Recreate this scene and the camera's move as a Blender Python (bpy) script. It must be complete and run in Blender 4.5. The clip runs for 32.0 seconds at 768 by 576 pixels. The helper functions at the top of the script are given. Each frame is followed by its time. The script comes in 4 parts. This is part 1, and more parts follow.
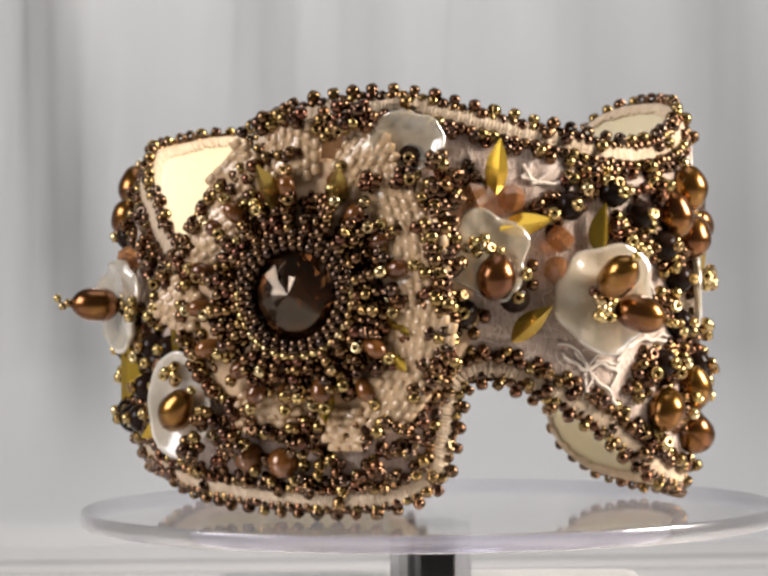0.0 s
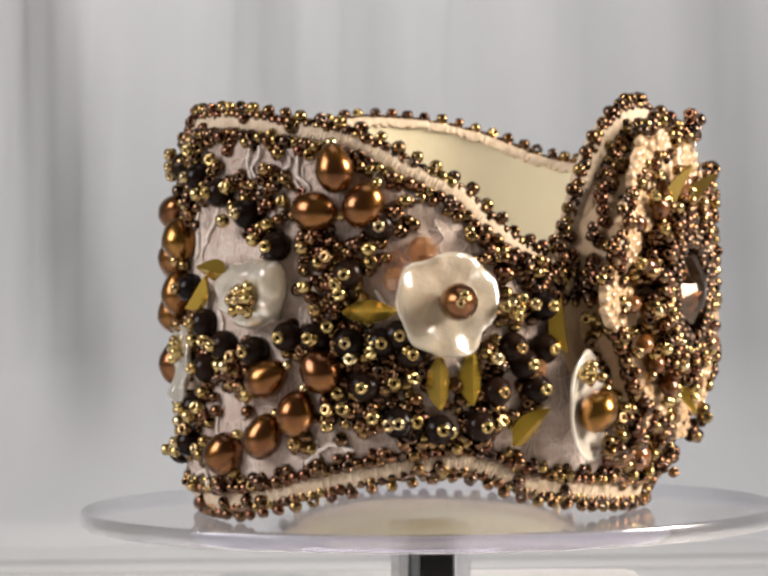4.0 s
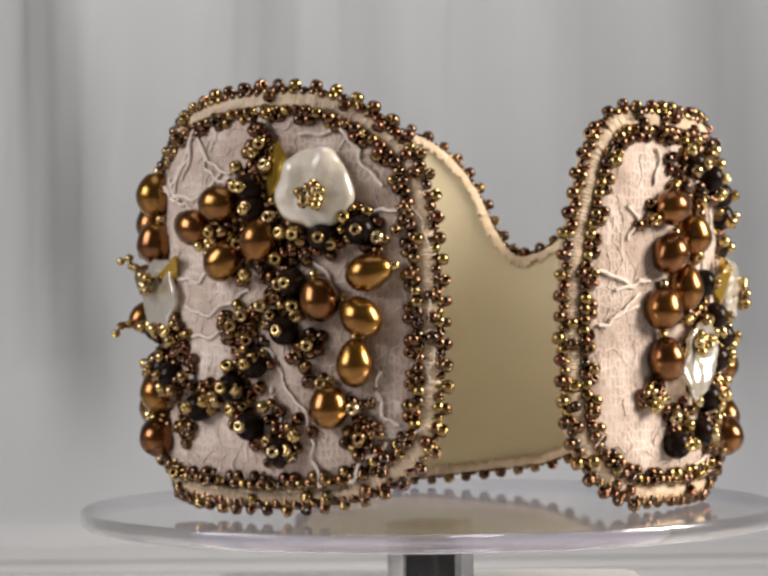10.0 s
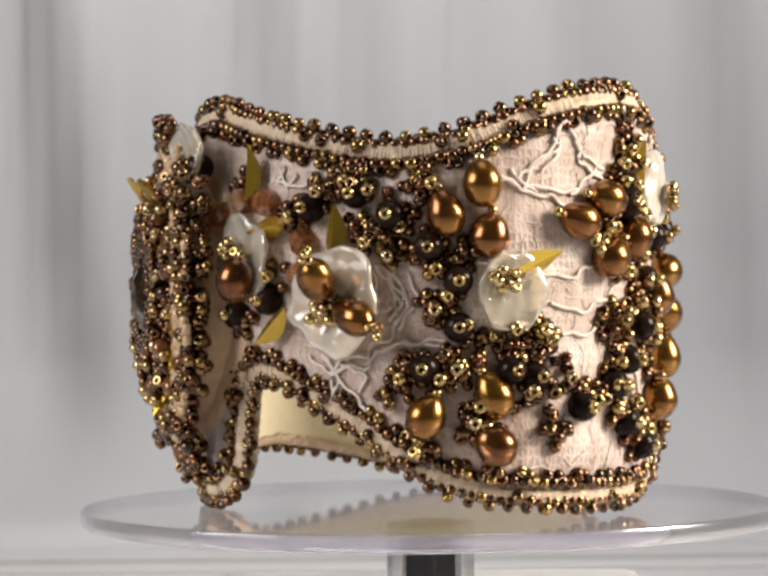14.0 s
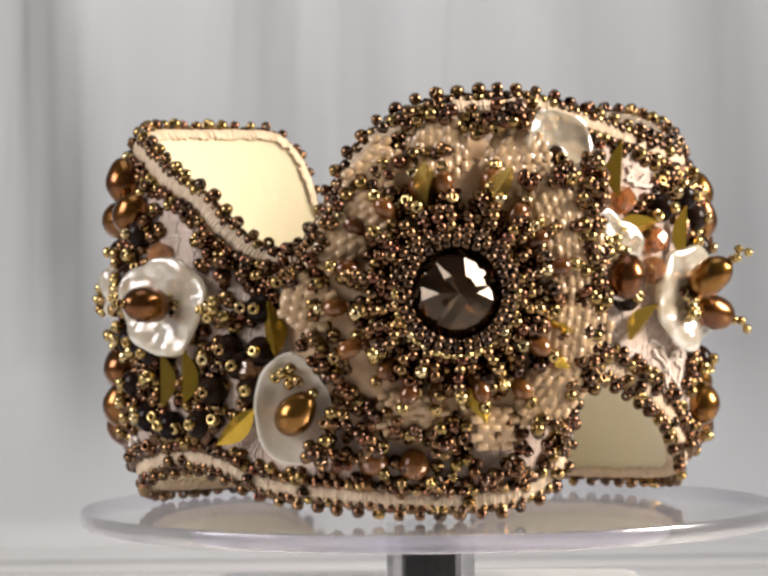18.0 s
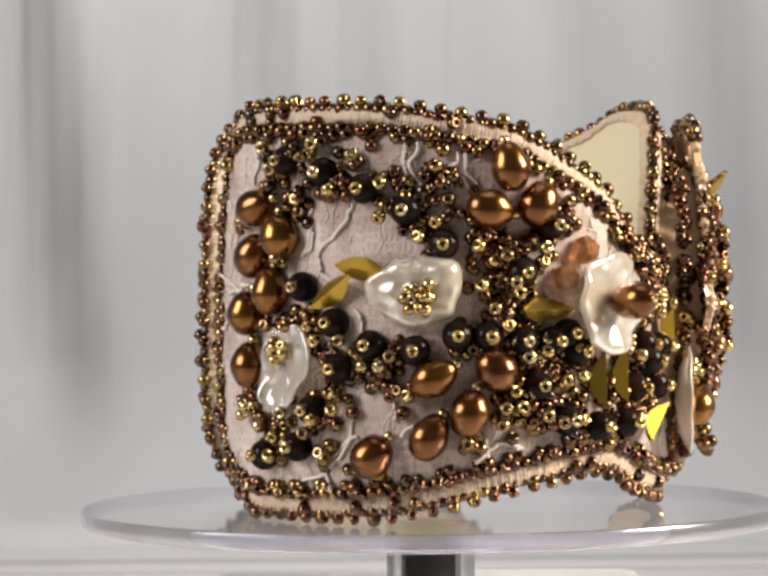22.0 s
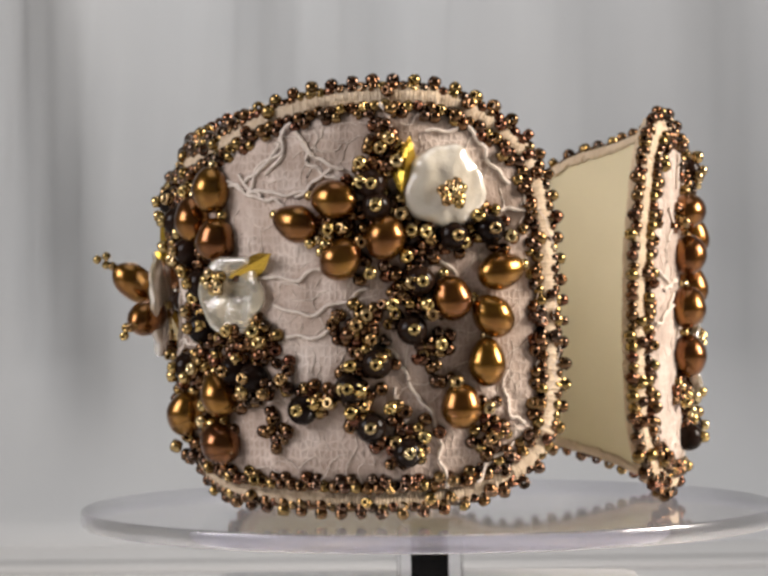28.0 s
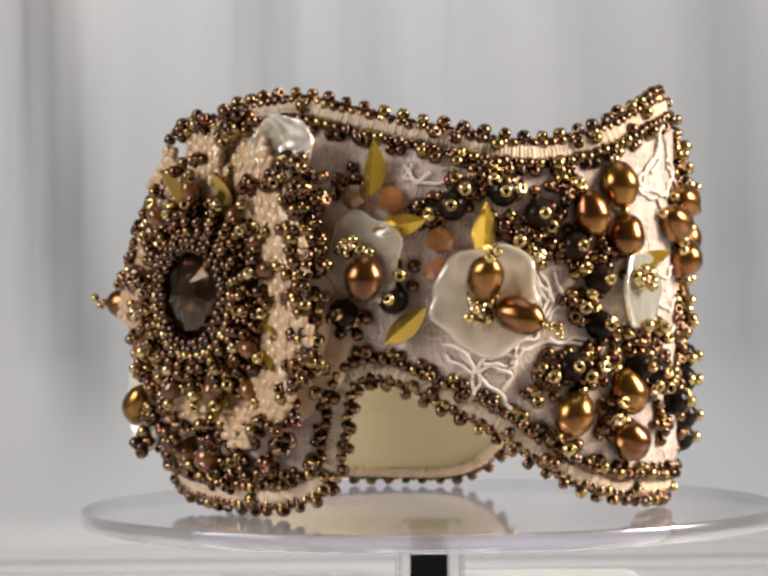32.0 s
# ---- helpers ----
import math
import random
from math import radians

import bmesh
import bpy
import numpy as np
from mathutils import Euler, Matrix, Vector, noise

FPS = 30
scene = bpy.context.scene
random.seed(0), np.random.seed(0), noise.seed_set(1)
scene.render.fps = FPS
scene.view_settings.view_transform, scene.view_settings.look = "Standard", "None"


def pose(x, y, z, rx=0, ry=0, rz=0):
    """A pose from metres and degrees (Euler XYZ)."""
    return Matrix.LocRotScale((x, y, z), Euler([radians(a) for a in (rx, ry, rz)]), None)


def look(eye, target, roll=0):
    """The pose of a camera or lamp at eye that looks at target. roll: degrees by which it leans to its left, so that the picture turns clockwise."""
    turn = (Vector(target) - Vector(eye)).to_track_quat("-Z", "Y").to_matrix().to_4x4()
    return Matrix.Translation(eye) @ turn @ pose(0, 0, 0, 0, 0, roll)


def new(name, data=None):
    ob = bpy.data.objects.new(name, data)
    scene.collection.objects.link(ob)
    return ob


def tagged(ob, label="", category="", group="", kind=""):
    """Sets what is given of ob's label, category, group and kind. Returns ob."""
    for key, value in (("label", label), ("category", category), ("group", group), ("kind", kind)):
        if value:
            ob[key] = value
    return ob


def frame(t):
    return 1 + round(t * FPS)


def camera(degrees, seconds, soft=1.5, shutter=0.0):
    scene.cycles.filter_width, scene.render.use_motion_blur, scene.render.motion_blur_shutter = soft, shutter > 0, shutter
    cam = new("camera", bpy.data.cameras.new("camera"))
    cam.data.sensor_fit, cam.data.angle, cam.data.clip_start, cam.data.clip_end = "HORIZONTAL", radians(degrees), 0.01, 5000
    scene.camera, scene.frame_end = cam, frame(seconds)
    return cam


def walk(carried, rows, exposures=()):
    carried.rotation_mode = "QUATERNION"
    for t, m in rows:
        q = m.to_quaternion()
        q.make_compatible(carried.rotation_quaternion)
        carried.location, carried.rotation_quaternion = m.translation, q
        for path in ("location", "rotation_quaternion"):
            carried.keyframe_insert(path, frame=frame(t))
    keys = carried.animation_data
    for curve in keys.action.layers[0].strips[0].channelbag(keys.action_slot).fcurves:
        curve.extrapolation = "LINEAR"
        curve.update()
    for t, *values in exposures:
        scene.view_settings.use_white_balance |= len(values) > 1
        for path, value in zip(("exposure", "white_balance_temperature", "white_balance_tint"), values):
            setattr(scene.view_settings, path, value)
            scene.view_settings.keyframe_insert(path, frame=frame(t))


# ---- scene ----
# ------------------------------------------------------------------ camera
cam = camera(16.556, 32.0, soft=3.0)
EYE = (-0.00613, -0.370, 0.02995)
VIEW = look(EYE, (EYE[0], EYE[1] + 1.0, EYE[2] + 0.0012), -0.579)
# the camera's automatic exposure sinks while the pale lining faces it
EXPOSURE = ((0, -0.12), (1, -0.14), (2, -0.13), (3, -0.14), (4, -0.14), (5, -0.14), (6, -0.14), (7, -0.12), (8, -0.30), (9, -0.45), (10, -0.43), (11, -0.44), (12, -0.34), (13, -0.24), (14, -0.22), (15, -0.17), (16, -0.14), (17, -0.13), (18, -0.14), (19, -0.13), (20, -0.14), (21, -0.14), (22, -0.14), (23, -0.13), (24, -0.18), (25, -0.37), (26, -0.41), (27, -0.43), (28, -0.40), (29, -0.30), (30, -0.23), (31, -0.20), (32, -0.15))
cam.data.dof.use_dof, cam.data.dof.focus_distance, cam.data.dof.aperture_fstop = True, 0.337, 95
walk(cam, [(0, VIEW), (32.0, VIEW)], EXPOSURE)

# ------------------------------------------------------------------ light
world = bpy.data.worlds.new("world")
scene.world = world
world.use_nodes = True
world.node_tree.nodes["Background"].inputs["Color"].default_value = (0.75, 0.78, 0.82, 1)
world.node_tree.nodes["Background"].inputs["Strength"].default_value = 0.10


def soft_lamp(name, eye, target, width, height, watts, color, spread=180):
    data = bpy.data.lights.new(name, "AREA")
    data.shape, data.size, data.size_y = "RECTANGLE", width, height
    data.energy, data.color, data.spread = watts, color, radians(spread)
    ob = new(name, data)
    ob.matrix_world = look(eye, target)
    return ob


soft_lamp("lamp_right", (0.62, -0.12, 0.32), (0, 0, 0.03), 0.28, 0.36, 1.95, (1.0, 0.893, 0.80), 62)
soft_lamp("lamp_left", (-0.56, -0.28, 0.30), (0, 0, 0.03), 0.36, 0.40, 0.75, (1.0, 0.955, 0.98), 62)
# unseen fill added to brighten the curtain
soft_lamp("fill_backdrop", (-0.02, 0.32, 0.40), (-0.02, 0.62, 0.06), 0.16, 0.10, 1.58, (1.0, 0.973, 0.96))
# broad unseen fill from above, added in place of ambient light
soft_lamp("fill_overhead", (0.05, -0.10, 1.30), (0, 0, 0), 0.7, 0.7, 2.35, (1.0, 0.963, 0.945))

# ------------------------------------------------------------------ materials


def material(name):
    m = bpy.data.materials.new(name)
    m.use_nodes = True
    t = m.node_tree
    return m, t.nodes, t.links, t.nodes["Principled BSDF"]


def noise_node(n, l, scale, detail=4.0, coords="Object", rough=0.6):
    tc = n.new("ShaderNodeTexCoord")
    no = n.new("ShaderNodeTexNoise")
    no.inputs["Scale"].default_value = scale
    no.inputs["Detail"].default_value = detail
    no.inputs["Roughness"].default_value = rough
    l.new(tc.outputs[coords], no.inputs["Vector"])
    return no


def ramp_node(n, l, fac, stops, constant=False):
    r = n.new("ShaderNodeValToRGB")
    r.color_ramp.interpolation = "CONSTANT" if constant else "LINEAR"
    e = r.color_ramp.elements
    while len(e) < len(stops):
        e.new(0.5)
    for k, (p, c) in enumerate(stops):
        e[k].position, e[k].color = p, (*c, 1)
    l.new(fac, r.inputs["Fac"])
    return r


def bump_node(n, l, b, height, strength, distance):
    bu = n.new("ShaderNodeBump")
    bu.inputs["Strength"].default_value = strength
    bu.inputs["Distance"].default_value = distance
    l.new(height, bu.inputs["Height"])
    l.new(bu.outputs["Normal"], b.inputs["Normal"])


def bead_material(name, stops, metallic=0.95, rough=0.08, island=True, coat=0.0):
    """Glossy glass bead finish whose colour differs from bead to bead."""
    m, n, l, b = material(name)
    if island:
        src = n.new("ShaderNodeNewGeometry").outputs["Random Per Island"]
    else:
        src = n.new("ShaderNodeObjectInfo").outputs["Random"]
    r = ramp_node(n, l, src, stops)
    l.new(r.outputs["Color"], b.inputs["Base Color"])
    b.inputs["Metallic"].default_value = metallic
    b.inputs["Roughness"].default_value = rough
    b.inputs["Coat Weight"].default_value = coat
    b.inputs["Coat Roughness"].default_value = 0.03
    b.inputs["Coat Tint"].default_value = (1.0, 0.94, 0.82, 1)
    b.inputs["Coat IOR"].default_value = 1.6
    return m


BRONZE = [(0.0, (0.074, 0.030, 0.012)), (0.28, (0.155, 0.080, 0.026)), (0.50, (0.120, 0.038, 0.016)), (0.64, (0.28, 0.185, 0.055)), (0.76, (0.26, 0.170, 0.056)), (0.86, (0.092, 0.040, 0.018)), (1.0, (0.070, 0.044, 0.026))]
GOLD = [(0.0, (0.40, 0.275, 0.090)), (0.4, (0.55, 0.42, 0.17)), (0.7, (0.28, 0.165, 0.060)), (1.0, (0.60, 0.49, 0.26))]
DARK = [(0.0, (0.045, 0.022, 0.010)), (0.5, (0.11, 0.056, 0.020)), (1.0, (0.038, 0.020, 0.012))]
M_bronze = bead_material("bronze_beads", BRONZE, coat=0.36)
M_bronze_one = bead_material("bronze_bead", BRONZE, island=False, coat=0.36)
M_gold = bead_material("gold_beads", GOLD, coat=0.36)
M_gold_one = bead_material("gold_bead", GOLD, island=False, coat=0.36)
FRINGE = [(0.0, (0.09, 0.040, 0.016)), (0.35, (0.17, 0.090, 0.030)), (0.6, (0.11, 0.034, 0.018)), (0.8, (0.29, 0.180, 0.058)), (1.0, (0.08, 0.040, 0.025))]
M_fringe = bead_material("fringe_beads", FRINGE, coat=0.36)
M_fringe_one = bead_material("fringe_bead_glass", FRINGE, island=False, coat=0.36)
M_dark_one = bead_material("dark_bead_glass", DARK, island=False, coat=0.36)
M_dark = bead_material("dark_beads", DARK, coat=0.36)
M_black = bead_material("black_glass", [(0.0, (0.008, 0.005, 0.004)), (1.0, (0.020, 0.010, 0.006))], 0.0, 0.16, False, 0.0)
M_black.node_tree.nodes["Principled BSDF"].inputs["Specular IOR Level"].default_value = 0.1
M_rose = bead_material("rose_brown_glass", [(0.0, (0.60, 0.26, 0.10)), (1.0, (0.74, 0.40, 0.20))], 0.0, 0.03, False, 0.6)
M_rose.node_tree.nodes["Principled BSDF"].inputs["Transmission Weight"].default_value = 0.75
M_amber = bead_material("amber_glass", [(0.0, (0.09, 0.028, 0.006)), (1.0, (0.22, 0.085, 0.018))], 0.2, 0.10, False, 0.4)
M_petal = bead_material("petal_beads", [(0.0, (0.47, 0.325, 0.185)), (0.5, (0.54, 0.385, 0.235)), (1.0, (0.43, 0.29, 0.165))], 0.0, 0.14, True, 0.5)


def pearl_material():
    m, n, l, b = material("bronze_pearl")
    src = n.new("ShaderNodeObjectInfo")
    tc = n.new("ShaderNodeTexCoord")
    spot = n.new("ShaderNodeVectorMath")
    spot.operation = "ADD"
    shift = n.new("ShaderNodeMath")
    shift.operation = "MULTIPLY"
    shift.inputs[1].default_value = 0.4
    l.new(src.outputs["Random"], shift.inputs[0])
    l.new(tc.outputs["Object"], spot.inputs[0])
    l.new(shift.outputs[0], spot.inputs[1])
    band = n.new("ShaderNodeTexNoise")
    band.inputs["Scale"].default_value = 260
    band.inputs["Detail"].default_value = 1.5
    l.new(spot.outputs["Vector"], band.inputs["Vector"])
    tone = n.new("ShaderNodeMath")
    tone.operation = "MULTIPLY_ADD"
    tone.inputs[1].default_value = 0.5
    l.new(src.outputs["Random"], tone.inputs[0])
    l.new(band.outputs["Fac"], tone.inputs[2])
    base = ramp_node(n, l, tone.outputs[0], [(0.38, (0.13, 0.044, 0.013)), (0.58, (0.19, 0.070, 0.016)), (0.78, (0.24, 0.099, 0.017)), (1.0, (0.29, 0.140, 0.021))])
    no = noise_node(n, l, 500, 3)
    mix = n.new("ShaderNodeMix")
    mix.data_type, mix.blend_type = "RGBA", "MULTIPLY"
    mix.inputs["Factor"].default_value = 0.35
    l.new(base.outputs["Color"], mix.inputs[6])
    l.new(ramp_node(n, l, no.outputs["Fac"], [(0.3, (0.6, 0.55, 0.5)), (0.7, (1, 1, 1))]).outputs["Color"], mix.inputs[7])
    l.new(mix.outputs[2], b.inputs["Base Color"])
    b.inputs["Metallic"].default_value = 0.92
    b.inputs["Roughness"].default_value = 0.24
    b.inputs["Coat Weight"].default_value = 0.5
    b.inputs["Coat Roughness"].default_value = 0.10
    bump_node(n, l, b, no.outputs["Fac"], 0.08, 0.0002)
    return m


M_pearl = pearl_material()


def nacre_material(name, tint, see):
    """White mother-of-pearl, see: the share of light that goes through."""
    m, n, l, b = material(name)
    no = noise_node(n, l, 220, 4)
    r = ramp_node(n, l, no.outputs["Fac"], [(0.25, (tint[0] * 0.86, tint[1] * 0.84, tint[2] * 0.78)), (0.55, tint), (0.8, (tint[0], tint[1] * 0.97, tint[2] * 0.92))])
    l.new(r.outputs["Color"], b.inputs["Base Color"])
    b.inputs["Roughness"].default_value = 0.14
    b.inputs["Transmission Weight"].default_value = see
    b.inputs["IOR"].default_value = 1.45
    b.inputs["Coat Weight"].default_value = 0.7
    b.inputs["Coat Roughness"].default_value = 0.10
    b.inputs["Coat IOR"].default_value = 1.6
    b.inputs["Metallic"].default_value = 0.0 if see > 0.3 else 0.12
    bump_node(n, l, b, no.outputs["Fac"], 0.5, 0.0009)
    return m


M_nacre = nacre_material("white_nacre", (0.82, 0.76, 0.64), 0.34)
M_thin = nacre_material("thin_nacre", (0.80, 0.71, 0.55), 0.58)
M_shell = nacre_material("clear_shell", (0.86, 0.80, 0.64), 0.72)


def leaf_material():
    m, n, l, b = material("gold_leaf_glass")
    src = n.new("ShaderNodeObjectInfo")
    r = ramp_node(n, l, src.outputs["Random"], [(0.0, (0.60, 0.40, 0.050)), (0.6, (0.52, 0.34, 0.045)), (1.0, (0.36, 0.25, 0.06))])
    l.new(r.outputs["Color"], b.inputs["Base Color"])
    b.inputs["Metallic"].default_value = 0.78
    b.inputs["Roughness"].default_value = 0.2
    return m


M_leaf = leaf_material()


def crystal_material():
    m, n, l, b = material("smoky_crystal")
    b.inputs["Base Color"].default_value = (0.085, 0.052, 0.030, 1)
    b.inputs["Roughness"].default_value = 0.04
    b.inputs["IOR"].default_value = 1.6
    b.inputs["Metallic"].default_value = 0.12
    b.inputs["Transmission Weight"].default_value = 0.9
    b.inputs["Coat Weight"].default_value = 0.12
    b.inputs["Coat Roughness"].default_value = 0.01
    b.inputs["Specular Tint"].default_value = (1.0, 0.82, 0.60, 1)
    return m


M_crystal = crystal_material()
M_foil = bead_material("bronze_foil", [(0.0, (0.42, 0.24, 0.12)), (1.0, (0.50, 0.30, 0.16))], 1.0, 0.12, False)


def fabric_material():
    """Pale mauve-beige gauze over felt: fine crossed threads, patches and fuzz."""
    m, n, l, b = material("gauze")
    big = noise_node(n, l, 160, 5, "Object")
    fine = noise_node(n, l, 1500, 3, "Object", 0.7)
    uv = n.new("ShaderNodeUVMap")
    net = n.new("ShaderNodeTexVoronoi")
    net.feature = "DISTANCE_TO_EDGE"
    net.inputs["Scale"].default_value = 1.05
    net.inputs["Randomness"].default_value = 0.45
    bend = n.new("ShaderNodeMapping")
    bend.inputs["Scale"].default_value = (1.25, 0.8, 1.0)
    l.new(uv.outputs["UV"], bend.inputs["Vector"])
    wob = n.new("ShaderNodeTexNoise")
    wob.inputs["Scale"].default_value = 0.9
    l.new(uv.outputs["UV"], wob.inputs["Vector"])
    sway = n.new("ShaderNodeVectorMath")
    sway.operation = "MULTIPLY_ADD"
    sway.inputs[1].default_value = (0.9, 0.9, 0)
    l.new(wob.outputs["Color"], sway.inputs[0])
    l.new(bend.outputs["Vector"], sway.inputs[2])
    l.new(sway.outputs["Vector"], net.inputs["Vector"])
    lines = ramp_node(n, l, net.outputs["Distance"], [(0.0, (1, 1, 1)), (0.30, (0, 0, 0))])
    patch = n.new("ShaderNodeTexNoise")
    patch.inputs["Scale"].default_value = 0.16
    patch.inputs["Detail"].default_value = 2.0
    l.new(uv.outputs["UV"], patch.inputs["Vector"])
    worn = n.new("ShaderNodeMath")
    worn.operation = "MULTIPLY"
    l.new(ramp_node(n, l, patch.outputs["Fac"], [(0.36, (0.25, 0.25, 0.25)), (0.60, (1, 1, 1))]).outputs["Color"], worn.inputs[0])
    l.new(lines.outputs["Color"], worn.inputs[1])
    weave = n.new("ShaderNodeTexWave")
    weave.inputs["Scale"].default_value = 0.62
    weave.inputs["Distortion"].default_value = 9.0
    weave.inputs["Detail"].default_value = 3.0
    l.new(uv.outputs["UV"], weave.inputs["Vector"])
    mx = n.new("ShaderNodeMath")
    mx.operation = "MAXIMUM"
    half = n.new("ShaderNodeMath")
    half.operation = "MULTIPLY"
    half.inputs[1].default_value = 0.25
    l.new(weave.outputs["Fac"], half.inputs[0])
    l.new(worn.outputs[0], mx.inputs[0])
    l.new(half.outputs[0], mx.inputs[1])
    col = ramp_node(n, l, big.outputs["Fac"], [(0.3, (0.40, 0.305, 0.24)), (0.5, (0.60, 0.485, 0.405)), (0.72, (0.80, 0.70, 0.62))])
    thread = ramp_node(n, l, mx.outputs[0], [(0.05, (0.66, 0.60, 0.56)), (0.9, (1.0, 1.0, 1.0))])
    mix = n.new("ShaderNodeMix")
    mix.data_type, mix.blend_type = "RGBA", "MULTIPLY"
    mix.inputs["Factor"].default_value = 0.85
    l.new(col.outputs["Color"], mix.inputs[6])
    l.new(thread.outputs["Color"], mix.inputs[7])
    l.new(mix.outputs[2], b.inputs["Base Color"])
    b.inputs["Roughness"].default_value = 0.75
    b.inputs["Sheen Weight"].default_value = 0.5
    add = n.new("ShaderNodeMath")
    add.operation = "ADD"
    l.new(mx.outputs[0], add.inputs[0])
    l.new(fine.outputs["Fac"], add.inputs[1])
    bump_node(n, l, b, add.outputs[0], 0.5, 0.00022)
    return m


M_fabric = fabric_material()


def cloth_like(name, dark, light, scale, rough, bump, sheen=0.0):
    m, n, l, b = material(name)
    no = noise_node(n, l, scale, 5)
    r = ramp_node(n, l, no.outputs["Fac"], [(0.3, dark), (0.7, light)])
    l.new(r.outputs["Color"], b.inputs["Base Color"])
    b.inputs["Roughness"].default_value = rough
    b.inputs["Sheen Weight"].default_value = sheen
    fine = noise_node(n, l, scale * 9, 3)
    bump_node(n, l, b, fine.outputs["Fac"], bump, 0.25 / scale)
    return m


M_suede = cloth_like("cream_suede", (0.58, 0.51, 0.335), (0.64, 0.57, 0.385), 40, 0.8, 0.03, 0.3)
M_binding = cloth_like("cream_stitching", (0.62, 0.465, 0.30), (0.74, 0.59, 0.41), 1400, 0.6, 0.5)
M_whip = cloth_like("cream_edging", (0.52, 0.39, 0.255), (0.68, 0.55, 0.39), 700, 0.6, 0.4)
M_cord = cloth_like("cream_cord", (0.64, 0.545, 0.46), (0.78, 0.69, 0.60), 900, 0.6, 0.4)
M_felt = cloth_like("tan_felt", (0.58, 0.39, 0.225), (0.70, 0.51, 0.32), 700, 0.9, 0.5)
M_curtain = cloth_like("white_curtain", (0.56, 0.57, 0.58), (0.64, 0.64, 0.64), 4, 0.9, 0.0)
M_table = cloth_like("white_table", (0.55, 0.545, 0.54), (0.63, 0.625, 0.62), 6, 0.45, 0.05)
# slightly darker than the table: colour of the painted shadow line
M_shadow_strip = cloth_like("shadow_strip_grey", (0.50, 0.495, 0.49), (0.57, 0.565, 0.56), 8, 0.6, 0.03)
# grey of the unseen room shell, pale enough to bounce fill light
M_bounce = cloth_like("bounce_grey", (0.52, 0.51, 0.50), (0.58, 0.57, 0.56), 3, 0.9, 0.1)
M_base = cloth_like("white_plastic", (0.36, 0.36, 0.36), (0.40, 0.40, 0.40), 40, 0.35, 0.02)


def acrylic_material(name, tint, rough, through_share):
    m, n, l, b = material(name)
    b.inputs["Base Color"].default_value = (*tint, 1)
    b.inputs["Roughness"].default_value = rough
    b.inputs["Transmission Weight"].default_value = 1.0
    b.inputs["IOR"].default_value = 1.45
    clear = n.new("ShaderNodeBsdfTransparent")
    mix = n.new("ShaderNodeMixShader")
    mix.inputs["Fac"].default_value = through_share
    l.new(b.outputs["BSDF"], mix.inputs[1])
    l.new(clear.outputs["BSDF"], mix.inputs[2])
    l.new(mix.outputs["Shader"], n["Material Output"].inputs["Surface"])
    return m


M_acrylic = acrylic_material("clear_acrylic", (0.97, 0.965, 1.0), 0.06, 0.34)
M_acrylic_edge = acrylic_material("acrylic_edge", (0.50, 0.47, 0.78), 0.14, 0.40)


def chrome_material():
    m, n, l, b = material("dark_chrome")
    no = noise_node(n, l, 300, 2)
    l.new(ramp_node(n, l, no.outputs["Fac"], [(0.3, (0.015, 0.015, 0.015)), (0.7, (0.03, 0.03, 0.03))]).outputs["Color"], b.inputs["Base Color"])
    b.inputs["Metallic"].default_value = 1.0
    b.inputs["Roughness"].default_value = 0.15
    return m


M_chrome = chrome_material()

# ------------------------------------------------------------------ helpers for meshes


def part(name, bm, mat, parent=None, label="", m=None, smooth=True):
    """Links a bmesh, or a ready mesh, as one mesh object under a thing or a part."""
    if isinstance(bm, bmesh.types.BMesh):
        me = bpy.data.meshes.new(name)
        bm.to_mesh(me)
        bm.free()
        me.materials.append(mat)
        if smooth:
            me.polygons.foreach_set("use_smooth", [True] * len(me.polygons))
    else:
        me = bm
    ob = new(name, me)
    if parent is not None:
        ob.parent = parent
    if m is not None:
        ob.matrix_basis = m if parent is None or parent.matrix_basis == Matrix() else parent.matrix_basis.inverted() @ m
    if label:
        tagged(ob, label)
    return ob


def raw_mesh(name, verts, faces, mat, smooth=True):
    me = bpy.data.meshes.new(name)
    me.from_pydata([tuple(v) for v in verts], [], [tuple(f) for f in faces])
    me.materials.append(mat)
    if smooth:
        me.polygons.foreach_set("use_smooth", [True] * len(me.polygons))
    me.update()
    return me


def box_bm(sx, sy, sz, bevel=0.0, segments=2):
    bm = bmesh.new()
    bmesh.ops.create_cube(bm, size=1.0)
    bmesh.ops.scale(bm, vec=(sx, sy, sz), verts=bm.verts)
    if bevel:
        bmesh.ops.bevel(bm, geom=list(bm.edges), offset=bevel, segments=segments, affect="EDGES", profile=0.5)
    return bm


def lathe(profile, around=24, closed=False):
    """Verts and faces of a profile of (radius, height) turned about z."""
    verts, faces = [], []
    for r, h in profile:
        for k in range(around):
            a = 2 * math.pi * k / around
            verts.append((r * math.cos(a), r * math.sin(a), h))
    rows = len(profile)
    for i in range(rows if closed else rows - 1):
        j = (i + 1) % rows
        for k in range(around):
            q = (k + 1) % around
            faces.append((i * around + k, i * around + q, j * around + q, j * around + k))
    return np.array(verts), faces


